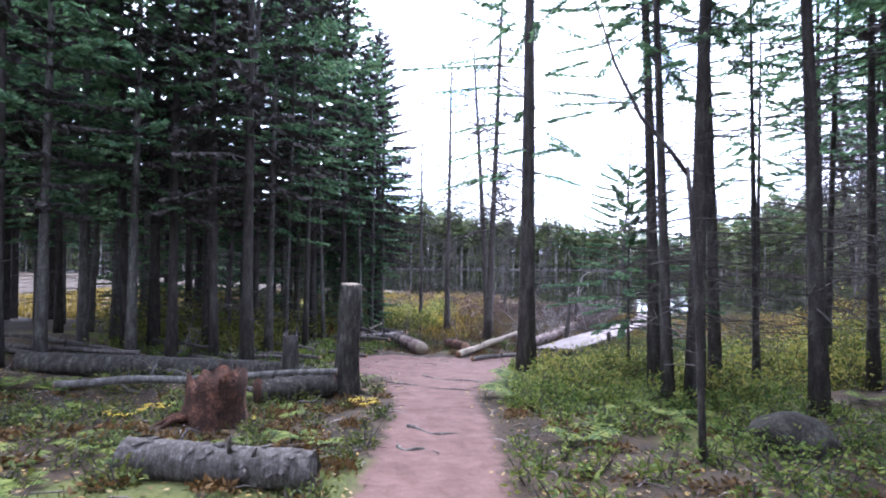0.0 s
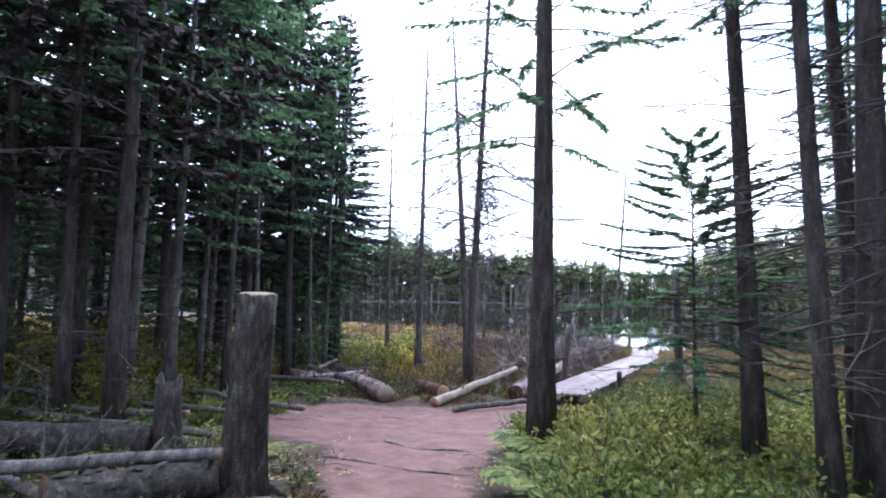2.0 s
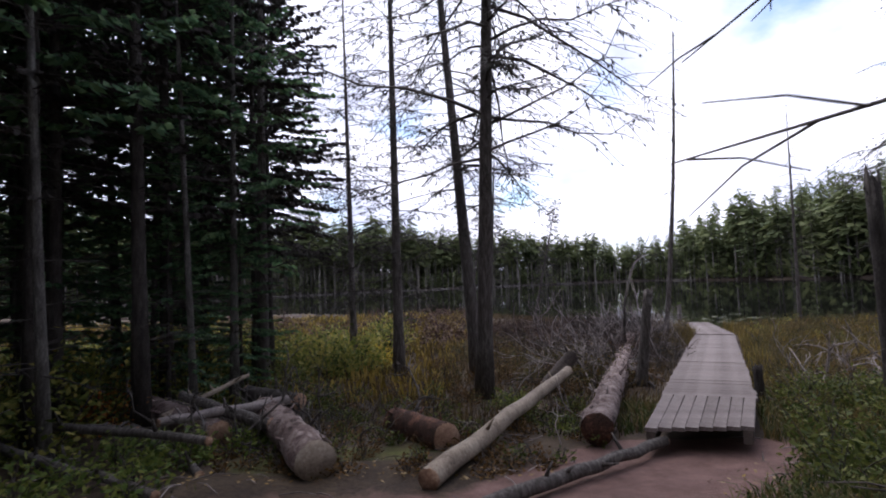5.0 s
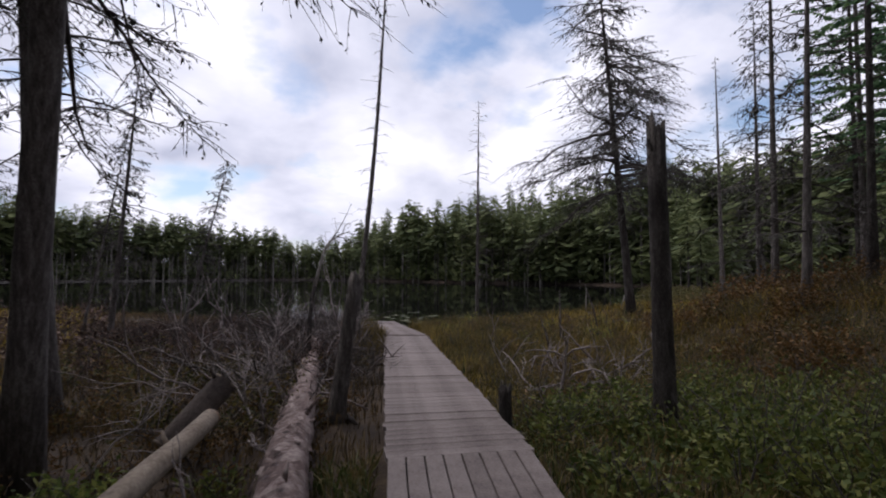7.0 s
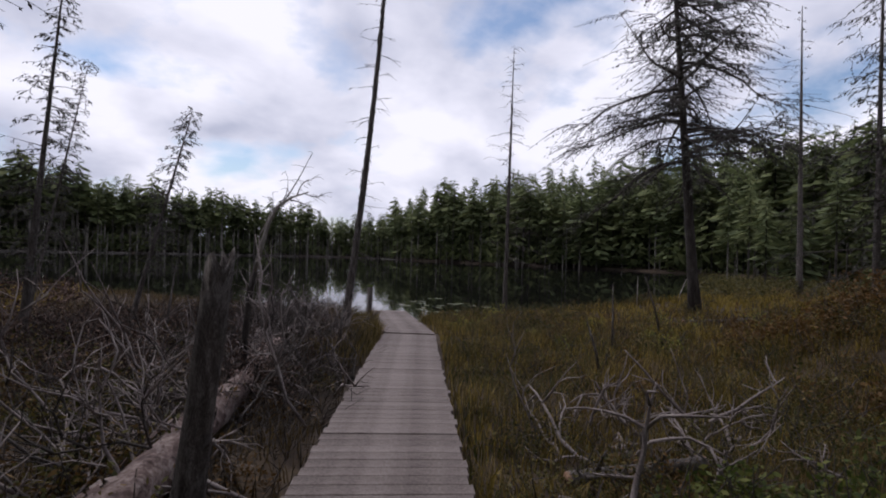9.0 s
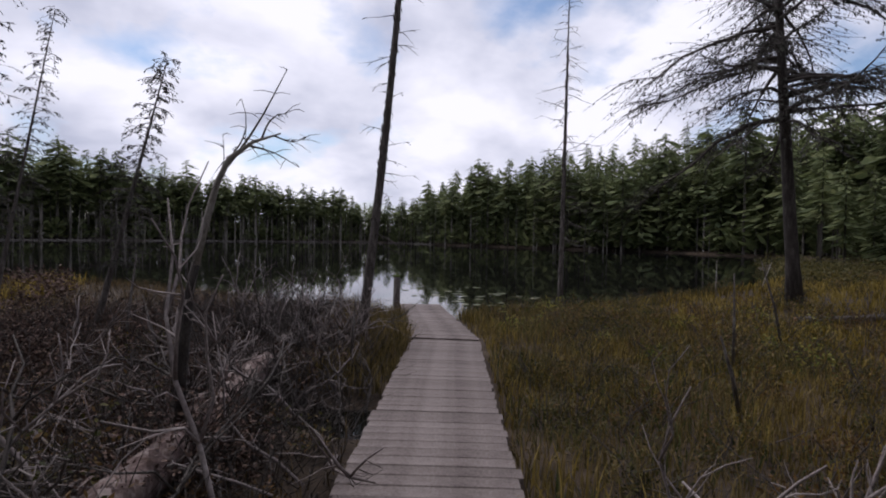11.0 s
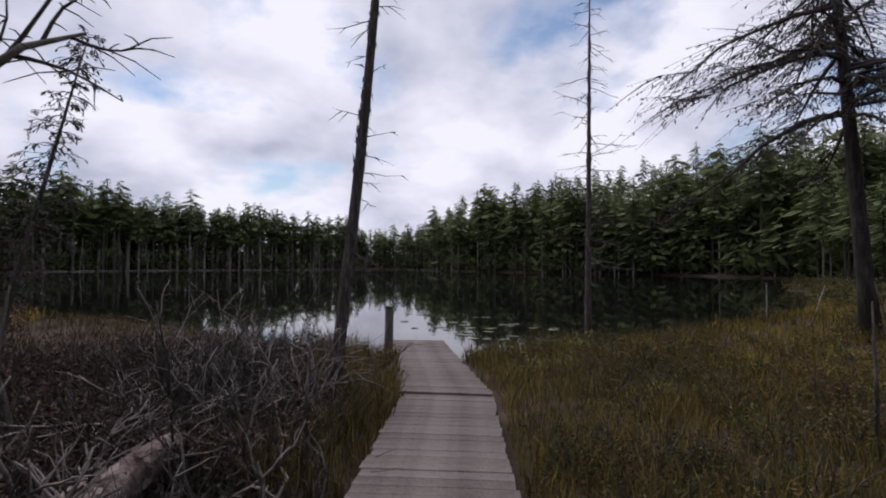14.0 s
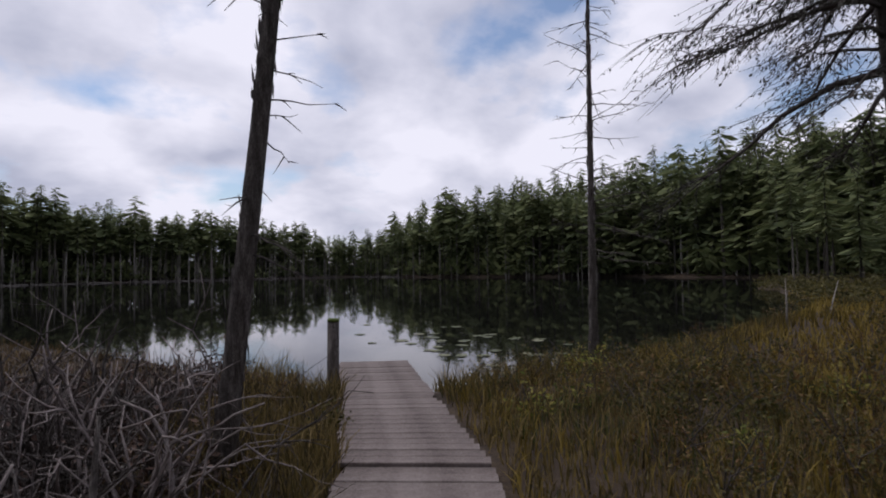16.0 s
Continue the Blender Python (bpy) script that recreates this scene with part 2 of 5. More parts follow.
def mesh_of(name, v, f, mat, smooth=True):
    me = bpy.data.meshes.new(name)
    me.vertices.add(len(v))
    me.vertices.foreach_set("co", np.asarray(v, np.float32).ravel())
    me.loops.add(len(f) * 3)
    me.loops.foreach_set("vertex_index", np.asarray(f, np.int32).ravel())
    me.polygons.add(len(f))
    me.polygons.foreach_set("loop_start", np.arange(0, len(f) * 3, 3, dtype=np.int32))
    me.polygons.foreach_set("use_smooth", np.full(len(f), smooth))
    me.materials.append(mat)
    me.update(calc_edges=True)
    return me


def part(name, geo, mat, parent=None, label="", smooth=True):
    ob = new(name, geo.mesh(name, mat, smooth) if isinstance(geo, Geo) else geo)
    if parent is not None:
        ob.parent = parent
    if label:
        ob["label"] = label
    return ob


def thing(name, label, category, group="", kind="", at=(0, 0, 0)):
    ob = new(name)
    ob.location = at
    return tagged(ob, label, category, group, kind)


def box_geo(a, b, width, depth, skew_a=None, skew_b=None, bevel=0.006):
    """A board from a to b (middle of its top), with bevelled top edges."""
    a, b = np.array(a, float), np.array(b, float)
    d = b - a
    d /= np.linalg.norm(d)
    s = np.cross(d, (0, 0, 1))
    s /= np.linalg.norm(s)
    up = np.cross(s, d)
    w = width / 2
    prof = [(-w, -bevel), (-w + bevel, 0), (w - bevel, 0), (w, -bevel), (w, -depth), (-w, -depth)]
    v = [p + s * x + up * z for p in (a, b) for x, z in prof]
    f = []
    for i in range(6):
        j = (i + 1) % 6
        f += [(i, i + 6, j + 6), (i, j + 6, j)]
    for o in (0, 6):
        for i in range(1, 5):
            f.append((o, o + i, o + i + 1) if o == 0 else (o, o + i + 1, o + i))
    return Geo().add(v, f)


def sstep(a, b, x):
    t = np.clip((np.asarray(x, float) - a) / (b - a), 0, 1)
    return t * t * (3 - 2 * t)


# ---- the lie of the land ----
BW0 = np.array([3.96, 14.3])
EU, EV = np.array([0.389, 0.921]), np.array([0.921, -0.389])
WATER = -0.6


def uv(x, y):
    p = np.stack([np.asarray(x, float) - BW0[0], np.asarray(y, float) - BW0[1]], -1)
    return p @ EU, p @ EV


def shore(v):
    """How far along the boardwalk's line the near bank reaches."""
    return np.interp(v, [-120, -30, -11, -5, -2.9, -1.4, 0.5, 2.9, 5.6, 12, 16, 22, 40, 80], [30, 26, 22, 18.4, 16.6, 15.2, 15.6, 17.2, 18.9, 24.6, 30, 44, 70, 90])


def far_shore(bearing):
    """Distance from the bog to the far bank, by the bearing clockwise from +y in degrees."""
    return np.interp(bearing, [-80, -40, -20, 8, 15, 22, 31, 47, 58, 75, 95], [95, 115, 125, 140, 146, 116, 98, 84, 66, 48, 38])


TRAIL = np.array([(3.3, -8), (3.1, -3), (2.75, 0), (2.4, 3), (2.1, 5), (1.5, 7.5), (1.4, 9.5), (1.7, 11.2), (2.6, 12.8), (3.5, 13.8), (4.1, 14.6)])


def trail_gap(x, y):
    """Distance to the trail's middle line."""
    p = np.stack([np.asarray(x, float), np.asarray(y, float)], -1)
    best = np.full(p.shape[:-1], 99.0)
    for a, b in zip(TRAIL[:-1], TRAIL[1:]):
        d = b - a
        t = np.clip(((p - a) @ d) / (d @ d), 0, 1)
        best = np.minimum(best, np.linalg.norm(p - a - t[..., None] * d, axis=-1))
    return best


def wob(x, y, s, k=0):
    x, y = np.asarray(x, float) * s, np.asarray(y, float) * s
    return (np.sin(x * 1.3 + y * 0.7 + k) + np.sin(-x * 0.8 + y * 1.7 + 2.1 * k + 1) + np.sin(x * 2.3 + y * 1.9 + k * 0.7 + 2) * 0.5 + np.sin(x * 0.5 - y * 2.6 + k) * 0.5) / 3


POOLS = ((6.75, 22.9, 0.55), (5.9, 23.6, 0.6), (5.1, 22.7, 0.5), (6.4, 25.0, 0.5), (4.4, 24.6, 0.6), (6.2, 20.9, 0.35))


def ground_z(x, y):
    x, y = np.asarray(x, float), np.asarray(y, float)
    z = np.interp(y, [-40, -3, 4.7, 9, 13.5, 16, 19, 60], [2.6, 1.22, 0.58, 0.14, -0.22, -0.42, -0.48, -0.48])
    gap = trail_gap(x, y)
    off = sstep(0.6, 2.2, gap)
    z = z + off * (0.05 + 0.08 * wob(x, y, 1.1) + 0.04 * wob(x, y, 3.7, 2)) * (1 - 0.4 * sstep(15, 18, y))
    z = z + 0.012 * wob(x, y, 5, 1)
    z = z + 0.5 * sstep(-2.0, -9, x) * sstep(26, 14, y)
    u, v = uv(x, y)
    z = z + 1.25 * sstep(4.6, 8.5, v) * sstep(14, 8.5, u) * sstep(-6, 2, u) + 0.35 * sstep(6, 14, v) * sstep(30, 16, u) + 2.2 * sstep(13, 40, v) * sstep(40, 14, u)
    for px, py, pr in POOLS:
        z = z - 0.3 * np.exp(-((x - px) ** 2 + (y - py) ** 2) / pr**2)
    k = sstep(-0.4, 2.5, u - shore(v))
    z = z * (1 - k) - 1.8 * k
    bx, by = x - 6, y - 18
    far = np.hypot(bx, by)
    bearing = np.degrees(np.arctan2(bx, by))
    edge = far_shore(bearing)
    past = np.where(np.abs(bearing) < 95, far - edge, -1)
    rise = np.interp(bearing, [-80, 0, 14, 24, 40, 80], [6, 5, 3, 10, 15, 17])
    z = np.where(past > -3, np.maximum(z, -1.6 + 1.3 * sstep(-3, 1, past) + rise * sstep(1, 60, past)), z)
    return z


def gz(x, y):
    return float(ground_z(x, y))


def axis_steps(a, b, near_a, near_b, fine, coarse):
    pts, p = [], a
    while p < b:
        pts.append(p)
        dist = max(near_a - p, p - near_b, 0)
        p += fine + (coarse - fine) * min(1, dist / 60) + dist * 0.02
    return np.array(pts + [b])


xs = axis_steps(-700, 700, -6, 13, 0.21, 7)
ys = axis_steps(-400, 900, -2, 30, 0.21, 7)
gx, gy = np.meshgrid(xs, ys)
verts = np.stack([gx, gy, ground_z(gx, gy)], -1).reshape(-1, 3)
nx, ny = len(xs), len(ys)
ii, jj = np.meshgrid(np.arange(nx - 1), np.arange(ny - 1))
q = (jj * nx + ii).ravel()
tris = np.concatenate([np.stack([q, q + 1, q + nx + 1], 1), np.stack([q, q + nx + 1, q + nx], 1)])
ground_mesh = mesh_of("ground", verts, tris, M_GROUND)
# trodden soil: the trail and the clearing by the logs
vx, vy = verts[:, 0], verts[:, 1]
clear = np.hypot((vx - 0.9) / 2.5, (vy - 10.9) / 2.1)
worn = np.maximum(sstep(0.95, 0.25, trail_gap(vx, vy) - 0.45 * sstep(6, 9, vy)) * (vy < 15), sstep(1.35, 0.65, clear))
moss = sstep(0.15, 0.6, wob(vx, vy, 0.9, 5)) * sstep(16, 13, vy)
for key, values in (("worn", worn), ("mossy", moss)):
    ground_mesh.attributes.new(key, "FLOAT", "POINT").data.foreach_set("value", np.asarray(values, np.float32))
ground = tagged(new("ground", ground_mesh), "brown forest soil sloping down to a marshy lake shore", "ground", kind="structure")

water_mesh = mesh_of("water", [(-600, 5, WATER), (600, 5, WATER), (600, 800, WATER), (-600, 800, WATER)], [(0, 1, 2), (0, 2, 3)], M_WATER)
water = tagged(new("water", water_mesh), "still dark lake water reflecting sky and trees", "lake", kind="structure")

# ---- boardwalk ----
boardwalk = thing("boardwalk", "weathered grey-brown plank boardwalk leading to the lake", "boardwalk", kind="structure")
plank_mesh = {}


def plank(a, b, width=0.139, depth=0.04):
    a, b = np.array(a, float), np.array(b, float)
    length = round(float(np.linalg.norm(b - a)), 2)
    key = (length, width)
    if key not in plank_mesh:
        plank_mesh[key] = box_geo((0, 0, 0), (length, 0, 0), width, depth).mesh("plank", M_PLANK, False)
    ob = new("plank", plank_mesh[key])
    d = b - a
    ob.matrix_world = Matrix.Translation(a) @ pose(0, 0, 0, 0, -math.degrees(math.atan2(d[2], math.hypot(d[0], d[1]))), math.degrees(math.atan2(d[1], d[0])))
    ob.parent = boardwalk
    return ob


def lerp(a, b, t):
    return np.array(a, float) * (1 - t) + np.array(b, float) * t


F_L, F_R = (3.405, 14.30, 0.0), (4.525, 14.28, 0.0)
R_L, R_R = (4.15, 16.05, -0.03), (5.22, 15.70, -0.03)
S_L, S_R = (8.27, 26.02, -0.37), (9.25, 25.50, -0.37)
E_L, E_R = (9.42, 30.81, -0.44), (10.43, 30.40, -0.44)
for i in range(8):
    t = (i + 0.5) / 8
    plank(lerp(F_L, F_R, t), lerp(R_L, R_R, t), 0.128)


def deck(l0, r0, l1, r1, lift=0.0):
    n = round(np.linalg.norm((np.array(l1) + r1 - l0 - r0) / 2) / 0.155)
    for i in range(n):
        t = (i + 0.5) / n
        a, b = lerp(l0, l1, t), lerp(r0, r1, t)
        d = (b - a) / np.linalg.norm(b - a)
        j = rng.normal(0, 0.012, 2)
        up = np.array([0, 0, lift + rng.normal(0, 0.003)])
        plank(a - d * 0.01 + d * j[0] + up, b + d * 0.01 + d * j[1] + up)


def beams(l0, r0, l1, r1):
    for t in (0.06, 0.94):
        a, b = lerp(l0, r0, t), lerp(l1, r1, t)
        part("beam", box_geo(a - [0, 0, 0.045], b - [0, 0, 0.045], 0.09, 0.14), M_BEAM, boardwalk, smooth=False)


beams(F_L, F_R, R_L, R_R)
beams(R_L, R_R, S_L, S_R)
beams(S_L, S_R, E_L, E_R)
deck(R_L, R_R, S_L, S_R)
deck(S_L, S_R, E_L, E_R, 0.03)

# ---- trees ----
def limb(start, azimuth, length, rise, droop, curl, n=5):
    """Points of a branch that leaves at an angle, sags and turns up at its end."""
    s = np.linspace(0, 1, n)
    out = s * length * math.cos(rise)
    z = s * length * math.sin(rise) - droop * length * s**2 + curl * length * s**4
    side = 0.08 * length * rng.normal() * s**2
    c, d = math.cos(azimuth), math.sin(azimuth)
    return np.stack([start[0] + c * out - d * side, start[1] + d * out + c * side, start[2] + z], 1)


def sprays(geo, pts, count, length, width, hang=0.3, start=0.2):
    """Needle sprays to both sides of a branch."""
    s = rng.uniform(start, 1, count) ** 0.8
    seg = s * (len(pts) - 1)
    i = np.minimum(seg.astype(int), len(pts) - 2)
    base = pts[i] + (pts[i + 1] - pts[i]) * (seg - i)[:, None]
    tan = pts[i + 1] - pts[i]
    tan /= np.linalg.norm(tan, axis=1)[:, None] + 1e-9
    side = np.cross(tan, (0, 0, 1.0))
    side /= np.linalg.norm(side, axis=1)[:, None] + 1e-9
    sign = rng.choice([-1, 1], count)[:, None]
    way = tan * rng.uniform(0.3, 1.0, (count, 1)) + sign * side * rng.uniform(0.3, 1.0, (count, 1)) - np.array([0, 0, 1.0]) * rng.uniform(0, hang * 2, (count, 1))
    way /= np.linalg.norm(way, axis=1)[:, None]
    ln = length * rng.uniform(0.5, 1.2, (count, 1)) * (1.15 - 0.6 * s)[:, None]
    across = np.cross(way, rng.normal(size=(count, 3)))
    across /= np.linalg.norm(across, axis=1)[:, None] + 1e-9
    geo.kites(base, base + way * ln, across * width * rng.uniform(0.6, 1.2, (count, 1)), 0.45)


def stem(h, r, lean=0.0, bow=0.0, n=9, sides=9, tip=0.12, flare=1.35):
    s = np.linspace(0, 1, n)
    pts = np.stack([lean * h * s + bow * h * np.sin(s * np.pi) * 0.5, bow * h * np.sin(s * 2.2) * 0.3, s * h - 0.15], 1)
    rad = r * (1 - (1 - tip) * s)
    rad[0] *= flare
    g = Geo().tube(pts, rad, sides, lump=0.03)
    return g, pts, rad


def along(pts, z):
    return np.array([np.interp(z, pts[:, 2], pts[:, 0]), np.interp(z, pts[:, 2], pts[:, 1]), z])


def conifer(name, label, h, r, crown, reach, boughs, dense=42, lean=0.0, bow=0.0, dead=14, bark=None, spray=0.27, width=0.042, top=0.35, group="forest conifers", fork=2):
    """A conifer: stem, dead twigs under the crown, drooping green boughs above."""
    tree = thing(name, label, "tree", group)
    g, pts, rad = stem(h, r, lean, bow)
    part("trunk", g, bark or M_BARK, tree)
    wood, leaf = Geo(), Geo()
    for i in range(dead):
        z = rng.uniform(0.9, crown + 0.8)
        p = limb(along(pts, z), rng.uniform(0, 6.28), rng.uniform(0.4, 1.5), rng.uniform(-0.15, 0.3), 0.15, 0.05, 4)
        wood.tube(p, np.linspace(0.011, 0.003, 4), 3, False)
        for k in range(fork):
            q = p[1 + k % 2] + (p[2 + k % 2] - p[1 + k % 2]) * rng.uniform()
            t = limb(q, rng.uniform(0, 6.28), rng.uniform(0.15, 0.6), rng.uniform(-0.3, 0.4), 0.2, 0, 3)
            wood.tube(t, np.linspace(0.005, 0.002, 3), 3, False)
    for i in range(boughs):
        f = (i + rng.uniform(0, 1)) / boughs
        z = crown + (h - crown - 0.1) * f
        ln = (reach * (1 - f) ** 0.7 * (0.55 + 0.45 * min(1, f * 5)) + top) * rng.uniform(0.65, 1.15)
        p = limb(along(pts, z), i * 2.4 + rng.normal(0, 0.4), ln, rng.uniform(-0.05, 0.25) + 0.4 * f, 0.38 - 0.25 * f, 0.12)
        wood.tube(p, np.linspace(0.016, 0.004, 5) * (0.5 + ln / 3), 3, False)
        sprays(leaf, p, int(dense * (0.4 + ln)), spray, width)
    tagged(part("twig_work", wood, M_TWIG, tree), kind="stuff")
    tagged(part("crown", leaf, M_NEEDLE, tree), kind="stuff")
    return tree


def bare(name, label, h, r, low, count, reach, lean=0.0, bow=0.0, bark=None, tuft=0, droop=0.2, curl=0.12, top=0.3, tip=0.12, twigs=6, thick=0.014, twig=(0.12, 0.45), fat=1.0, group="dead standing trees", high=1.0, oneside=None, shreds=0):
    """A dead or nearly dead tree with bare branches and dry tufts."""
    tree = thing(name, label, "tree", group)
    g, pts, rad = stem(h, r, lean, bow, n=12, tip=tip)
    part("trunk", g, bark or M_DEAD, tree)
    if shreds:
        zz, aa = rng.uniform(0.1, h * 0.8, shreds), rng.uniform(0, 6.28, shreds)
        out = np.stack([np.cos(aa), np.sin(aa), 0 * aa], 1)
        base = np.stack([along(pts, z) for z in zz]) + out * np.interp(zz, pts[:, 2], rad)[:, None] * 0.97
        tip = base + np.array([0, 0, 1.0]) * rng.choice([-1, 1], (shreds, 1)) * rng.uniform(0.05, 0.22, (shreds, 1)) + out * rng.uniform(0.003, 0.028, (shreds, 1))
        tagged(part("bark_flake", Geo().kites(base, tip, np.cross(out, (0, 0, 1.0)) * rng.uniform(0.008, 0.025, (shreds, 1)), 0.5), bark or M_DEAD, tree), kind="stuff")
    wood, leaf = Geo(), Geo()
    for i in range(count):
        f = (i + rng.uniform()) / count
        z = low + (h * high - low - 0.05) * f
        ln = (reach * (1 - f) ** 0.8 + top) * rng.uniform(0.45, 1.15)
        az = rng.uniform(0, 6.28) if oneside is None else oneside + rng.normal(0, 0.9)
        p = limb(along(pts, z), az, ln, rng.uniform(-0.3, 0.42), droop * rng.uniform(0.2, 1.9), curl * rng.uniform(0.5, 1.5), 6)
        p[1:] += rng.normal(0, 0.02 * ln, (5, 3)) * np.linspace(0.3, 1, 5)[:, None]
        wood.tube(p, np.linspace(thick, 0.003, 6) * (0.45 + ln / 3), 3, False)
        for k in range(int(twigs * (0.3 + ln / 2))):
            j = rng.integers(1, 5)
            q = p[j] + (p[j + 1] - p[j]) * rng.uniform()
            t = limb(q, az + rng.choice([-1, 1]) * rng.uniform(0.4, 1.1), rng.uniform(*twig) * (0.4 + ln / 3), rng.uniform(-0.5, 0.25), 0.45, 0.15, 4)
            wood.tube(t, np.linspace(0.007, 0.002, 4) * fat, 3, False)
            if tuft:
                sprays(leaf, t, tuft, 0.11 * fat, 0.014 * fat, 0.8, 0)
    if count:
        tagged(part("twig_work", wood, M_TWIG, tree), kind="stuff")
    if leaf.k:
        tagged(part("dry_foliage", leaf, M_LICHEN, tree), kind="stuff")
    return tree


def put(tree, x, y, turn=0.0, scale=1.0, sink=0.0):
    tree.matrix_basis = Matrix.Translation((x, y, gz(x, y) - sink)) @ pose(0, 0, 0, 0, 0, turn) @ Matrix.Scale(scale, 4)
    return tree


def again(tree, x, y, turn=0.0, scale=1.0):
    return copy_thing(tree, Matrix.Translation((x, y, gz(x, y))) @ pose(0, 0, 0, 0, 0, turn) @ Matrix.Scale(scale / tree.scale[0], 4))

put(conifer("conifer_tree", "tall straight spruce with dark bark beside the trail", 15, 0.172, 3.9, 2.3, 90, 80, fork=5, dead=60, lean=-0.004, spray=0.17, width=0.017), 3.17, 9.12, 130)
# slim trunks of the thicket
slim = conifer("slim_conifer", "slim dark conifer with bare lower trunk in a thicket", 12, 0.085, 4.6, 1.5, 60, 52, lean=-0.03, fork=4, dead=64, spray=0.2, width=0.022, group="slim thicket trees")
put(slim, 5.22, 6.3, 0)
slim_b = conifer("slim_conifer", "slim dark conifer with bare lower trunk in a thicket", 12, 0.09, 5.0, 1.6, 60, 52, lean=-0.045, bow=0.02, fork=4, dead=64, spray=0.2, width=0.022, group="slim thicket trees")
put(slim_b, 5.4, 8.0, 10, 1.25)
for x, y, s, t in ((5.6, 6.42, 1.35, 200), (6.3, 7.7, 1.1, 20), (7.28, 8.6, 0.75, 60), (7.2, 6.3, 1.25, 0), (8.75, 9.3, 0.9, 130), (9.0, 8.3, 1.0, 80), (10.0, 12.1, 1.1, 250), (8.5, 6.6, 1.2, 310), (10.6, 10.5, 1.0, 40), (11.6, 13, 0.9, 140), (9.7, 7.4, 1.1, 190), (8.1, 10.8, 0.7, 95)):
    again(slim if t % 20 else slim_b, x, y, t, s)
# a thin stem whose snapped top leans over the thicket
snapped = thing("leaning_dead_sapling", "thin dark dead sapling with a snapped leaning top", "tree")
foot = np.array((4.86, 3.5, gz(4.86, 3.5)))
part("trunk", Geo().tube(foot + np.array([(0, 0, -0.1), (-0.03, 0, 0.7), (-0.05, 0.02, 1.5), (-0.1, 0.02, 2.3), (-0.14, 0.03, 2.8)]), [0.036, 0.032, 0.03, 0.027, 0.02], 8, lump=0.05), M_BARK, snapped)
part("snapped_top", Geo().tube(foot + np.array([(-0.13, 0.03, 2.72), (-0.3, 0.05, 2.98), (-0.55, 0.08, 3.3), (-0.8, 0.1, 3.85), (-1.0, 0.1, 4.5)]), [0.022, 0.021, 0.019, 0.015, 0.008], 7, lump=0.05), M_BARK, snapped)
for h, w, l in ((0.9, 2.6, 0.3), (1.35, 0.4, 0.25), (1.9, 3.3, 0.45), (2.3, 0.1, 0.5), (2.6, 2.2, 0.3)):
    part("branch", Geo().tube(limb(foot + np.array((-0.05 - 0.02 * h, 0.02, h)), w, l, 0.1, 0.25, 0.05), [0.009, 0.007, 0.006, 0.004, 0.002], 4, False), M_TWIG, snapped)
put(conifer("young_spruce", "young spruce with open green boughs and a thin bare foot", 5.2, 0.045, 1.3, 2.3, 84, 150, dead=16, spray=0.17, width=0.017, group=""), 5.12, 9.0, 0, 0.8)
# twin larches and the bare trees behind the logs
put(bare("twin_tree", "dark leaning trunk with long bare drooping branches", 13, 0.155, 3.6, 74, 2.4, lean=-0.06, tuft=3, twigs=15, droop=0.42, curl=0.32, thick=0.02, twig=(0.2, 0.6), group="bare trees by the clearing"), 1.56, 20.2, 10)
put(bare("twin_tree", "dark straight trunk with long bare upturned branches", 14, 0.15, 3.8, 110, 3.3, lean=0.19, tuft=3, twigs=17, thick=0.024, droop=0.5, curl=0.36, twig=(0.25, 0.6), group="bare trees by the clearing"), 1.68, 17.9, -75)
bare_a = put(bare("bare_tree", "slender dark tree with dead twiggy branches", 13, 0.125, 1.6, 120, 2.3, lean=0.01, tuft=3, twigs=12, group="bare trees by the clearing"), -0.22, 20.3, 0)
again(bare_a, -1.75, 22.4, 120, 0.85)
again(bare_a, -2.6, 18.6, 40, 1.0)
# left forest
kinds = [
    conifer("conifer_tree", "dense dark green spruce of the forest", 15, 0.125, 3.4, 2.6, 110, 27, width=0.056, dead=16),
    conifer("conifer_tree", "dense dark green spruce of the forest", 14, 0.10, 3.0, 2.3, 104, 27, width=0.056, lean=0.012, dead=24, bark=M_GREYBARK),
    conifer("conifer_tree", "tall fir with a bare lower trunk in the forest", 16, 0.11, 3.8, 2.0, 84, 24, width=0.046, lean=-0.01, dead=30),
]
put(kinds[0], -4.62, 12.55, 0)
kinds[0].children[0].data.materials[0] = M_BARK
put(kinds[1], -3.4, 11.0, 30)
put(kinds[2], -3.0, 15.5, 60)
spots, tries = [(-4.62, 12.55), (-3.4, 11.0), (-3.0, 15.5)], 0
while len(spots) < 33 and tries < 4000:
    tries += 1
    x, y = rng.uniform(-17, -1.8), rng.uniform(1.5, 27)
    if x > -2.6 and y < 17 or y > 17 and x > -9 or trail_gap(x, y) < 3.6:
        continue
    if min((x - a) ** 2 + (y - b) ** 2 for a, b in spots) < 1.1:
        continue
    spots.append((x, y))
    again(kinds[int(rng.integers(3))], x, y, rng.uniform(0, 360), rng.uniform(0.75, 1.1))
low_kind = conifer("bushy_spruce", "bushy dark spruce with boughs near the ground", 8, 0.07, 0.7, 1.7, 100, 34, dead=2, group="bushy spruces")
put(low_kind, -5.2, 16.5, 0)
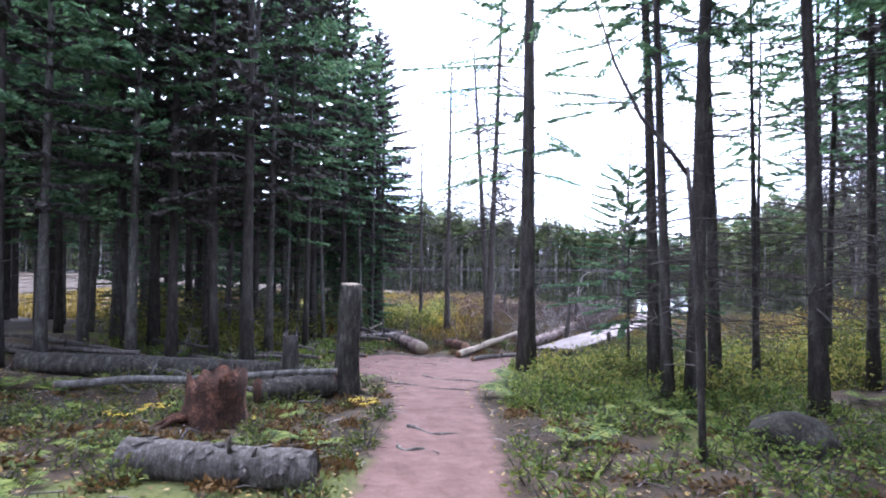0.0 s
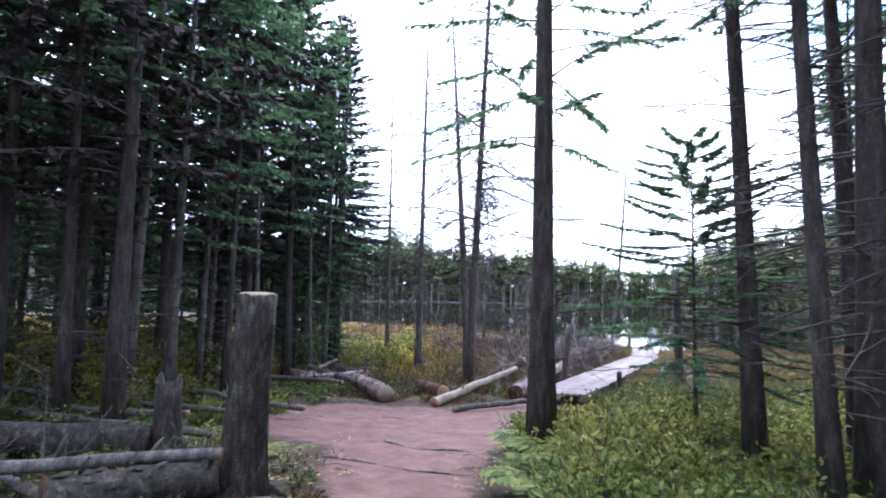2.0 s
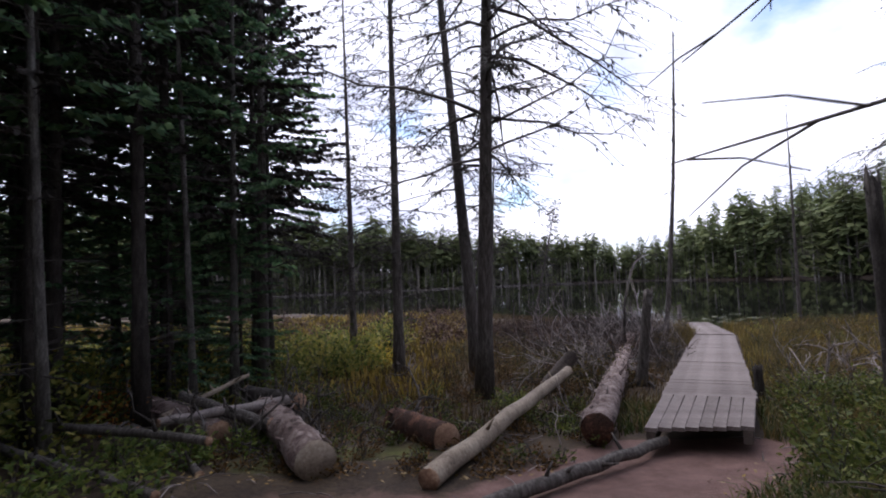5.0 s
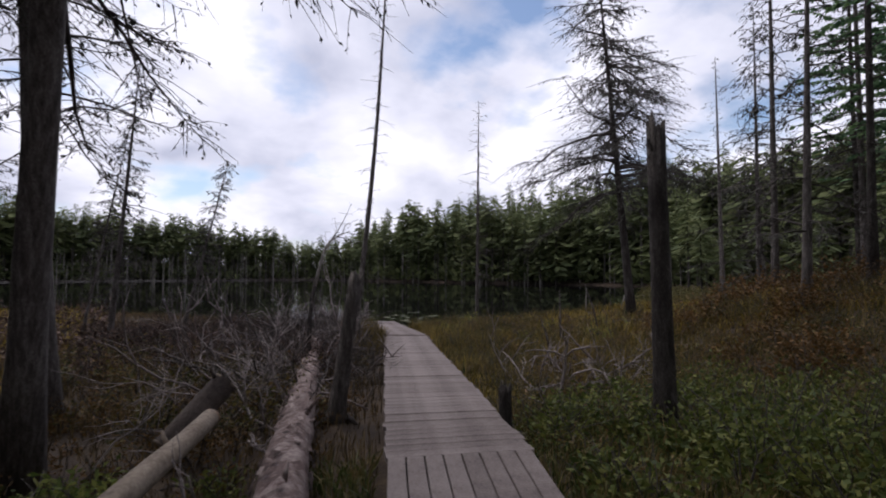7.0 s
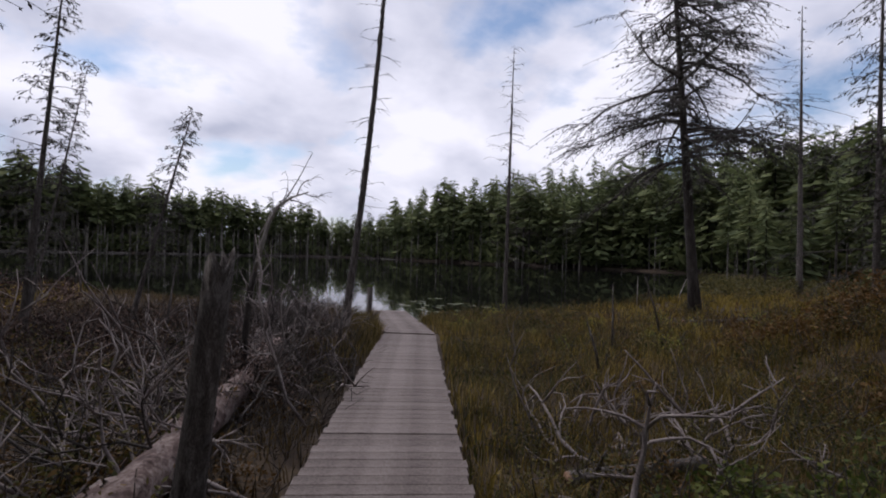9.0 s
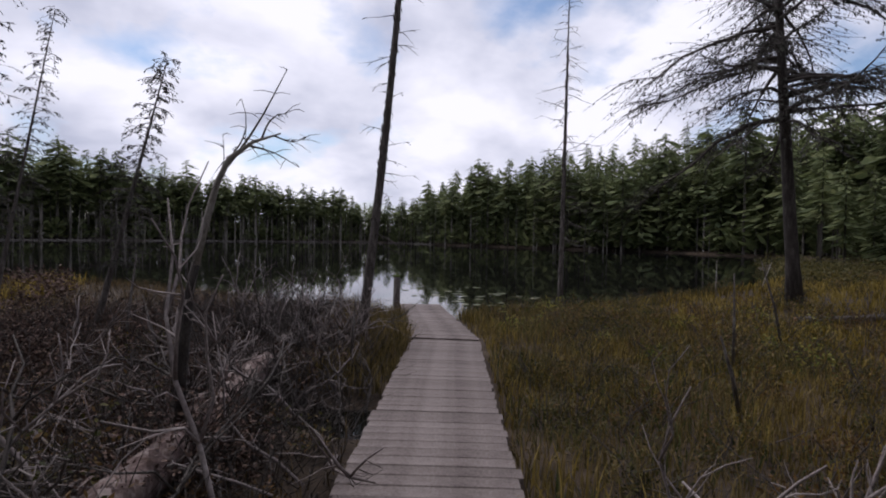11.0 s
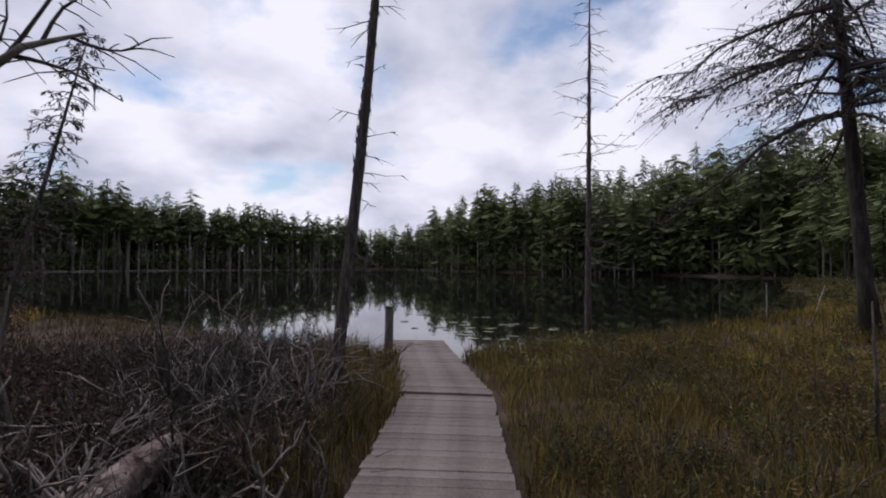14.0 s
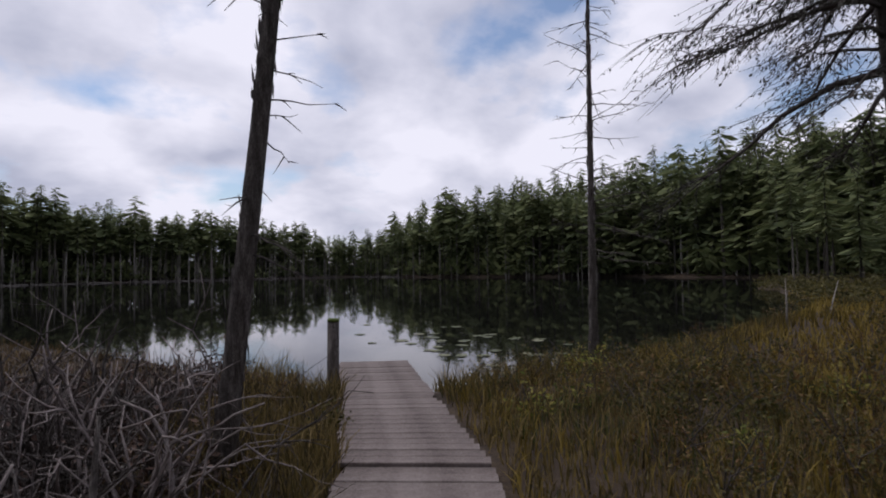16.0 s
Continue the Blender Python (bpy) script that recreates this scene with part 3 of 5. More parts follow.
for x, y, sc in ((-3.1, 16.3, 0.6), (-4.3, 17.4, 0.7), (-9.6, 14.2, 0.9), (-10.8, 18.9, 1.0), (-2.7, 17.9, 0.55), (-5.9, 14.6, 0.85), (-7.4, 12.0, 0.8), (-4.8, 19.6, 0.9), (-6.6, 18.4, 0.9), (-3.7, 18.4, 0.7), (-8.4, 16.6, 0.9)):
    again(low_kind, x, y, rng.uniform(0, 360), sc)
# slender trunks standing among them
pale_slim = conifer("slim_conifer", "slim grey-barked conifer with bare lower trunk", 13, 0.062, 6.5, 1.3, 40, 40, lean=0.035, dead=20, spray=0.22, width=0.026, bark=M_GREYBARK, group="slim thicket trees")
put(pale_slim, -3.72, 10.3, 0, 1.5)
placed = 0
while placed < 24:
    x, y = rng.uniform(-9, -2.4), rng.uniform(8.5, 20)
    if trail_gap(x, y) > 3.4 and min((x - a) ** 2 + (y - b) ** 2 for a, b in spots) > 0.35:
        spots.append((x, y))
        again(slim if placed % 3 == 0 else pale_slim, x, y, rng.uniform(0, 360), rng.uniform(0.8, 1.15))
        placed += 1
for i, (x, y, sc) in enumerate(((-4.1, 8.2, 0.85), (-5.4, 6.4, 0.95), (-4.6, 10.2, 0.9), (-6.6, 8.6, 1.0), (-3.5, 16.9, 0.9), (-4.4, 18.4, 1.0), (-4.2, 15.4, 0.9), (-6.4, 17.2, 1.0), (-2.9, 19.0, 0.8), (-2.6, 17.4, 0.8), (-5.2, 16.0, 1.0), (-5.6, 19.2, 1.0), (-7.2, 18.6, 1.0), (-7.8, 15.2, 0.9), (-3.7, 20.8, 0.85), (-9.2, 17.0, 1.0), (-3.2, 20.4, 0.85), (-4.2, 22.0, 0.9), (-5.0, 20.8, 0.9))):
    again(kinds[i % 2], x, y, 47 * i, sc)
# the wood on the right bank
for d, b, sc in ((14, 68, 0.85), (16, 71, 1.0), (12.5, 74, 0.9), (18, 67, 0.8), (21, 70, 1.0), (19, 76, 1.0)):
    again(kinds[int(rng.integers(3))], 2.6 + d * math.sin(radians(b)), 12.5 + d * math.cos(radians(b)), rng.uniform(0, 360), sc)
# behind and to the far right of the trail, closing the wood
for k in range(8):
    x, y = (rng.uniform(9, 20), rng.uniform(-8, 12)) if k % 2 else (rng.uniform(-14, 14), rng.uniform(-16, -4))
    if trail_gap(x, y) > 2.5:
        again(kinds[int(rng.integers(3))], x, y, rng.uniform(0, 360), rng.uniform(0.8, 1.1))

# trees added out of view, blocking sky light to shade the trail's foreground
for i, (x, y) in enumerate(((0.3, -2.8), (5.6, -3.2), (6.6, 0.2), (8.0, 2.5), (1.0, -5.4), (5.2, -6.0), (8.2, -1.2), (10.0, 0.8))):
    again(kinds[i % 3], x, y, 77 * i, 0.95 + 0.03 * (i % 4))
for k in range(7):
    u, v = rng.uniform(-6, 5), rng.uniform(14, 26)
    x, y = BW0 + EU * u + EV * v
    again(kinds[int(rng.integers(3))], x, y, rng.uniform(0, 360), rng.uniform(0.7, 1.0))

# ---- trees of the bog ----
put(bare("dead_pole_tree", "tall bare grey dead trunk with a few stubs", 10, 0.085, 1.6, 44, 0.45, shreds=420, lean=0.081, bow=0.02, tip=0.25, twigs=5, top=0.25, bark=M_DEAD), 7.4, 26.12, -23)
put(bare("dead_pole_tree", "slim dead tree with thin broken branches", 8.2, 0.075, 1.6, 84, 1.05, shreds=260, lean=0.012, tip=0.1, twigs=5, top=0.2), 12.95, 28.75, 0)
put(bare("dead_larch", "large half-dead larch with wide drooping branches", 14, 0.18, 4.6, 110, 4.0, lean=-0.1, tuft=6, twigs=20, bark=M_BARK, thick=0.044, droop=0.5, curl=0.3, twig=(0.4, 1.1), fat=1.4), 19.1, 27.2, -10)
put(bare("dead_larch", "tall thin half-dead larch on the bank", 15, 0.16, 3.5, 50, 1.6, lean=-0.02, tuft=4, twigs=7), 29.7, 30.5, 0, 0.9)
put(bare("dead_spruce", "dead leaning spruce with short tangled twigs", 4.85, 0.06, 1.2, 130, 0.5, lean=0.23, tuft=4, twigs=8, fat=0.9, top=0.15), 3.3, 27.95, 0)
put(bare("dead_spruce", "upright dead spruce with short tangled twigs", 7.0, 0.075, 1.0, 150, 0.85, lean=0.07, tuft=4, twigs=8, fat=0.9, top=0.15), 1.8, 26.7, 0)
put(bare("dead_spruce", "thin dead spruce leaning over the bog", 6.5, 0.05, 1.6, 120, 0.42, lean=0.17, tuft=4, twigs=7, fat=0.9, top=0.15), 0.9, 31.0, 0)
for d, b, h, t in ((13, 65, 11, 0), (10.5, 69, 9, 140), (15, 72, 12, 60), (17, 62.5, 10, 220)):
    put(bare("dead_larch", "half-dead larch with drooping twigs on the bank", h, 0.10, 1.4, 66, 1.7, lean=rng.normal(0, 0.03), tuft=5, twigs=9, thick=0.022, droop=0.4, twig=(0.25, 0.7), fat=1.2), 4.3 + d * math.sin(radians(b)), 14.5 + d * math.cos(radians(b)), t)
bent = thing("bent_dead_tree", "pale dead tree with a bent forked top", "tree", "dead standing trees")
part("trunk", Geo().tube([(5.12, 22.0, -0.65), (5.14, 22.02, 0.2), (5.19, 22.05, 0.86), (5.24, 22.04, 1.12)], [0.046, 0.042, 0.036, 0.03], 9, lump=0.06), M_BARK, bent)
part("upper_trunk", Geo().tube([(5.235, 22.04, 1.09), (5.3, 22.03, 1.38), (5.38, 22.0, 1.7), (5.47, 21.95, 1.9), (5.64, 21.9, 2.03), (5.84, 21.9, 2.11)], [0.031, 0.028, 0.024, 0.02, 0.014, 0.006], 9, lump=0.06), M_PALE, bent, "pale barkless upper trunk")
for root, tip, r in (((5.41, 21.97, 1.78), (5.88, 21.95, 2.62), 0.013), ((5.6, 21.92, 2.0), (5.97, 21.85, 1.86), 0.010), ((5.5, 21.94, 1.95), (5.56, 21.9, 2.35), 0.008), ((5.7, 21.9, 2.06), (5.95, 21.95, 2.3), 0.009), ((5.36, 22.0, 1.66), (5.42, 22.05, 2.1), 0.008), ((5.78, 21.9, 2.09), (6.02, 21.88, 2.1), 0.007)):
    root, tip = np.array(root), np.array(tip)
    q = np.linspace(0, 1, 6)[:, None]
    p = root + (tip - root) * q + np.array([0.08, 0, -0.1]) * np.sin(q * np.pi) * rng.uniform(-0.6, 0.6) + rng.normal(0, 0.008, (6, 3)) * q
    limb_part = part("branch", Geo().tube(p, np.linspace(r, r * 0.25, 6), 5, False), M_DEAD, bent)
    g = Geo()
    for j in (1, 2, 2, 3, 3, 4, 4, 5):
        g.tube(limb(p[j], rng.uniform(0, 6.28), rng.uniform(0.06, 0.22), rng.uniform(-0.6, 0.8), 0.3, 0, 3), [0.004, 0.003, 0.0015], 3, False)
    tagged(part("twig_work", g, M_TWIG, limb_part), kind="stuff")

# ---- far woods round the lake ----
def far_template(h, crown, reach, layers, blunt=1.6):
    g = Geo()
    for i in range(layers):
        f = i / layers
        z = crown + (h - crown) * f
        n = 12
        a = rng.uniform(0, 6.28) + np.arange(n) / n * 6.28 + rng.normal(0, 0.3, n)
        heavy = rng.uniform(0, 6.28)
        ln = (reach * (1 - f**blunt) ** 0.7 * (0.6 + 0.4 * min(1, f * 4)) + 0.3) * rng.uniform(0.5, 1.25, n) * (1 + 0.4 * np.cos(a - heavy)) * rng.uniform(0.6, 1.2)
        base = np.stack([0 * a, 0 * a, z + 0 * a + rng.normal(0, 0.15, n)], 1)
        tip = base + np.stack([np.cos(a) * ln, np.sin(a) * ln, -0.22 * ln + 0.12 + rng.normal(0, 0.15, n)], 1)
        side = np.stack([-np.sin(a), np.cos(a), 0.4 * rng.normal(size=n)], 1) * ln[:, None] * 0.13
        g.kites(base + [0, 0, 0.25], tip, side, 0.62)
    leaf = g.arrays()
    t = Geo().tube([(0, 0, -0.5), (0, 0, h * 0.5), (0, 0, h)], [0.012 * h, 0.008 * h, 0.01], 4, False)
    return leaf, t.arrays()


far_kinds = [far_template(12.4, 4.6, 1.5, 23, 2.0), far_template(13, 5.8, 1.7, 20, 2.6), far_template(11, 2.2, 1.6, 24, 1.8), far_template(13.6, 6.2, 1.8, 20, 2.3), far_template(8.5, 0.6, 1.7, 24, 1.4), far_template(12, 5.0, 1.5, 21, 3.2)]


def plant(leaf_geo, trunk_geo, kind, x, y, s):
    (lv, lf), (tv, tf) = kind
    a = rng.uniform(0, 6.28)
    turn = np.array([[math.cos(a), -math.sin(a), 0], [math.sin(a), math.cos(a), 0], [0, 0, 1]]) * s
    at = np.array([x, y, gz(x, y)])
    leaf_geo.add(lv @ turn.T + at, lf)
    trunk_geo.add(tv @ turn.T + at, tf)


# the dense wood behind the nearer trees
near_kinds = [far_template(15, 5.5, 1.9, 24), far_template(16, 6.5, 2.0, 24), far_template(13, 4.5, 1.8, 22)]
green, grey = Geo(), Geo()
for k in range(90):
    x, y = rng.uniform(-36, -12.5), rng.uniform(-6, 19)
    plant(green, grey, near_kinds[int(rng.integers(3))], x, y, rng.uniform(0.7, 1.1))
for k in range(90):
    u, v = rng.uniform(-24, 4), rng.uniform(18, 40)
    x, y = BW0 + EU * u + EV * v
    plant(green, grey, near_kinds[int(rng.integers(3))], x, y, rng.uniform(0.7, 1.1))
shore_green, shore_grey = Geo(), Geo()
for k in range(60):
    v = rng.uniform(22, 46)
    u = rng.uniform(15, float(shore(v)) - 1)
    x, y = BW0 + EU * u + EV * v
    plant(shore_green, shore_grey, far_kinds[int(rng.integers(6))], x, y, rng.uniform(0.45, 0.8))
for k in range(40):
    plant(green, grey, near_kinds[int(rng.integers(3))], rng.uniform(-20, 26), rng.uniform(-28, -10), rng.uniform(0.8, 1.1))
tagged(part("shore_wood", shore_green, M_FARGREEN, smooth=False), "dark conifers standing along the marsh shore", "wood", kind="stuff")
tagged(part("shore_trunks", shore_grey, M_FARTRUNK, smooth=False), "grey trunks along the marsh shore", "wood", kind="stuff")
tagged(part("deep_wood", green, M_NEEDLE, smooth=False), "dense dark conifer wood behind the nearer trees", "wood", kind="stuff")
tagged(part("deep_trunks", grey, M_BARK, smooth=False), "dark crowded trunks of the dense wood", "wood", kind="stuff")

green, grey = Geo(), Geo()
for bearing in np.concatenate([np.arange(-74, 20, 0.58), np.arange(20, 92, 0.75)]):
    edge = float(far_shore(bearing))
    for row in range(4 if bearing < 20 else 5):
        b = bearing + rng.normal(0, 0.3)
        d = edge + 1.0 + (0, 4, 9, 18, 34)[row] * rng.uniform(0.8, 1.2) + rng.uniform(0, 2.5)
        x, y = 6 + d * math.sin(radians(b)), 18 + d * math.cos(radians(b))
        right = sstep(16, 26, b)
        pick = (0, 1, 3, 5)[int(rng.integers(4))] if row == 0 and b < 20 or row < 2 and rng.uniform() > 0.6 else (4, 2, 2)[int(rng.integers(3))]
        (lv, lf), (tv, tf) = far_kinds[pick]
        s = (rng.uniform(0.78, 1.14) + (0.25 if pick == 4 else 0)) * (1.08 + 0.3 * (1 - sstep(-16, 10, b)) + 0.16 * right * sstep(75, 50, b) - 0.25 * math.exp(-(((b - 15) / 5) ** 2)))
        a = rng.uniform(0, 6.28)
        turn = np.array([[math.cos(a), -math.sin(a), 0], [math.sin(a), math.cos(a), 0], [0, 0, 1]]) * s
        at = np.array([x, y, gz(x, y)])
        green.add(lv @ turn.T + at, lf)
        grey.add(tv @ turn.T + at, tf)
    # bare grey trunks along the water
    for k in range(3):
        if rng.uniform() < 0.75 - 0.6 * sstep(16, 26, bearing):
            b = bearing + rng.normal(0, 0.3)
            d = edge + rng.uniform(-0.5, 4)
            x, y = 6 + d * math.sin(radians(b)), 18 + d * math.cos(radians(b))
            h = rng.uniform(3, 8.5)
            l = rng.normal(0, 0.05)
            grey.tube([(x, y, -0.7), (x + l * h / 2, y, h / 2), (x + l * h, y, h)], [0.10, 0.08, 0.03], 3, False)
# low growth under the far trees
low = Geo()
for b in np.arange(-76, 92, 0.045):
    d = float(far_shore(b)) + rng.uniform(0.8, 16)
    x, y = 6 + d * math.sin(radians(b)), 18 + d * math.cos(radians(b))
    s = rng.uniform(1.2, 4.6)
    a = rng.uniform(0, 6.28, 10)
    base = np.array([x, y, gz(x, y)]) + np.stack([np.cos(a) * 0.5, np.sin(a) * 0.5, rng.uniform(0, 0.8, 10) * s], 1)
    way = np.stack([np.cos(a) * 0.6, np.sin(a) * 0.6, rng.uniform(-0.1, 0.7, 10)], 1) * s * 0.6
    low.kites(base, base + way, np.stack([-np.sin(a), np.cos(a), 0.3 + 0 * a], 1) * s * 0.11, 0.5)
tagged(part("far_undergrowth", low, M_FARGREEN, smooth=False), "dark undergrowth between the far trunks", "undergrowth", kind="stuff")
# pale drift line at the far waterline
drift = Geo()
for a in np.arange(-70, 20, 2.0):
    p = []
    for b in np.linspace(a, a + 1.9, 5):
        d = float(far_shore(b)) - 0.6 + rng.normal(0, 0.15)
        p.append((6 + d * math.sin(radians(b)), 18 + d * math.cos(radians(b)), WATER + 0.08 + rng.normal(0, 0.03)))
    drift.tube(p, rng.uniform(0.05, 0.14), 5)
tagged(part("driftwood_line", drift, M_GREYBARK), "grey driftwood along the far waterline", "driftwood", kind="stuff")
tagged(part("far_wood", green, M_FARGREEN, smooth=False), "dark green conifer wood on the far lake shore", "wood", kind="stuff")
tagged(part("far_trunks", grey, M_FARTRUNK, smooth=False), "pale grey conifer trunks along the far shore", "wood", kind="stuff")

# ---- logs, stumps and snags ----
def cut_face(geo, at, way, r, n=14):
    """A sawn disc, a little domed and off square."""
    way = np.array(way, float) / np.linalg.norm(way)
    a = np.cross(way, (0, 0, 1.0))
    a /= np.linalg.norm(a)
    b = np.cross(way, a)
    th = np.arange(n) / n * 2 * np.pi
    rim = np.array(at) + r * (np.cos(th)[:, None] * a + np.sin(th)[:, None] * b) * (1 + rng.normal(0, 0.03, (n, 1)))
    v = np.vstack([rim, rim - way * 0.02, [np.array(at) + way * 0.006]])
    f = [(2 * n, i, (i + 1) % n) for i in range(n)]
    for i in range(n):
        j = (i + 1) % n
        f += [(i, i + n, j + n), (i, j + n, j)]
    return geo.add(v, f)


def log(name, label, a, b, ra, rb, bark, cut=None, sag=0.0, flakes=0, knots=4, n=10, group=""):
    """A felled trunk with rough bark, stubs of branches, and sawn ends."""
    a, b = np.array(a, float), np.array(b, float)
    s = np.linspace(0, 1, n)
    axis = (b - a) / np.linalg.norm(b - a)
    pts = a + (b - a) * s[:, None] + rng.normal(0, 0.012, (n, 3)) * min(1, np.linalg.norm(b - a) / 3)
    pts[:, 2] -= sag * np.sin(s * np.pi)
    rad = ra + (rb - ra) * s
    ob = thing(name, label, "log", group)
    g = Geo().tube(pts, rad, 14, cut is None, lump=0.035)
    part("bark", g, bark, ob)
    if cut is not None:
        part("cut_face", cut_face(Geo(), pts[0] - axis * 0.004, -axis, ra * 0.99), cut, ob, "sawn end of the log")
        part("cut_face", cut_face(Geo(), pts[-1] + axis * 0.004, axis, rb * 0.99), cut, ob, "sawn end of the log")
    side = np.cross(axis, (0, 0, 1.0))
    side /= np.linalg.norm(side)
    up = np.cross(side, axis)
    for k in range(knots):
        t = rng.uniform(0.1, 0.95)
        th = rng.uniform(0.2, 2.9)
        out = side * math.cos(th) + up * math.sin(th)
        p = a + (b - a) * t + out * (ra + (rb - ra) * t) * 0.85
        ln = rng.uniform(0.05, 0.22)
        part("branch_stub", Geo().tube([p, p + out * ln * 0.6 + axis * 0.02, p + out * ln + axis * 0.05], [0.022, 0.015, 0.008], 6), bark, ob)
    if flakes:
        t = rng.uniform(0, 1, flakes)
        th = rng.uniform(-0.3, 3.4, flakes)
        out = side * np.cos(th)[:, None] + up * np.sin(th)[:, None]
        base = a + (b - a) * t[:, None] + out * ((ra + (rb - ra) * t) * 1.0)[:, None]
        along_way = axis * rng.uniform(0.04, 0.14, (flakes, 1)) + out * rng.uniform(0.0, 0.03, (flakes, 1))
        across = np.cross(out, axis) * rng.uniform(0.02, 0.05, (flakes, 1))
        tagged(part("bark_flake", Geo().kites(base + out * 0.004, base + along_way + out * 0.006, across, 0.5), bark, ob), kind="stuff")
    return ob


def on(x, y, lift=0.0):
    return (x, y, gz(x, y) + lift)


log("felled_log", "pale barkless felled log by the clearing", (1.22, 13.15, -0.10), (3.06, 17.30, 0.10), 0.105, 0.075, M_LOGPALE, M_CUT, knots=3)
log("dark_log", "short dark log with a pale sawn end", (2.75, 17.8, -0.25), (3.26, 17.98, 0.28), 0.13, 0.12, M_BEAM, M_LOGPALE, knots=2)
log("fallen_tree", "long fallen trunk with flaking pinkish bark", (2.96, 14.60, -0.08), (5.88, 24.3, -0.2), 0.19, 0.13, M_LOGBARK, M_ROT, sag=0.05, flakes=260, knots=9, n=22)
log("cut_log", "thick grey cut log at the edge of the clearing", (0.12, 13.45, -0.02), (-1.35, 15.75, -0.05), 0.20, 0.18, M_LOGBARK, M_LOGPALE, flakes=60, group="log pile")
log("cut_log", "grey cut log with an orange sawn end", (-1.48, 14.68, -0.10), (-3.1, 15.9, -0.02), 0.18, 0.17, M_LOGBARK, M_CUT, flakes=40, group="log pile")
log("cut_log", "short cut log with reddish bark and sawn end", (1.30, 14.42, -0.12), (0.55, 15.35, -0.14), 0.175, 0.17, M_ROT, M_CUT, group="log pile")
log("thin_log", "thin mossy pole lying in the soil", (1.72, 12.55, -0.08), (3.62, 14.32, -0.14), 0.065, 0.055, M_DEAD, M_CUT)
log("thin_log", "thin grey pole beside the log pile", (-2.9, 15.15, -0.1), (-1.0, 13.4, -0.12), 0.055, 0.045, M_DEAD, M_CUT)
log("pale_stick", "pale broken limb on the log pile", (-2.45, 15.1, 0.02), (-1.95, 16.5, 0.30), 0.045, 0.03, M_LOGPALE, M_LOGPALE)
log("cut_log", "thin dark limb lying on the log pile", (-0.8, 14.6, 0.02), (-2.3, 15.3, 0.26), 0.08, 0.06, M_DEAD, M_CUT, group="log pile")
log("cut_log", "grey limb lying across the log pile", (-0.95, 15.6, 0.1), (-2.0, 14.3, 0.16), 0.065, 0.05, M_GREYTWIG, M_CUT, group="log pile")
log("cut_log", "dark short log behind the pile", (-0.9, 15.9, 0.0), (-1.9, 16.4, 0.05), 0.13, 0.12, M_BARK, M_CUT, group="log pile")
log("mossy_log", "grey lichen-covered log beside the trail", on(0.05, 1.95, 0.13), on(1.55, 2.12, 0.13), 0.17, 0.165, M_DEAD, M_DEAD, flakes=90)
log("rotting_log", "dark rotting log across the forest floor", on(-5.2, 5.8, 0.12), on(-1.3, 7.4, 0.16), 0.2, 0.18, M_STUMP, M_ROT, flakes=60)
log("rotting_log", "thick dark rotting log between two stumps", on(-0.55, 5.15, 0.16), on(0.22, 6.0, 0.2), 0.2, 0.17, M_STUMP, M_ROT, flakes=60)
log("fallen_pole", "thin grey pole lying over a rotting log", on(-3.4, 4.75, 0.12), on(0.3, 6.0, 0.42), 0.06, 0.05, M_GREYBARK, M_CUT, knots=7)
for k in range(16):
    x, y = rng.uniform(-8, -2.6), rng.uniform(5.5, 15)
    a = rng.uniform(-0.5, 0.5)
    h = rng.uniform(1.2, 2.6)
    log("rotting_log", "thin grey deadfall on the forest floor", on(x - h * math.cos(a), y - h * math.sin(a), 0.1), on(x + h * math.cos(a), y + h * math.sin(a), 0.1 + rng.uniform(0, 0.3)), 0.06, 0.04, M_DEAD, M_CUT)
for a, b, r in (((7.2, 18.35), (8.4, 18.1), 0.065), ((16.3, 25.2), (18.4, 24.5), 0.09)):
    log("fallen_log", "grey fallen log sunk in the marsh grass", on(*a, 0.12), on(*b, 0.14), r, r * 0.8, M_DEAD, M_CUT)


log("pale_log", "short pale broken log lying in the sedge", (6.25, 26.5, -0.28), (7.25, 26.15, -0.26), 0.055, 0.05, M_PALE, M_PALE, knots=2)


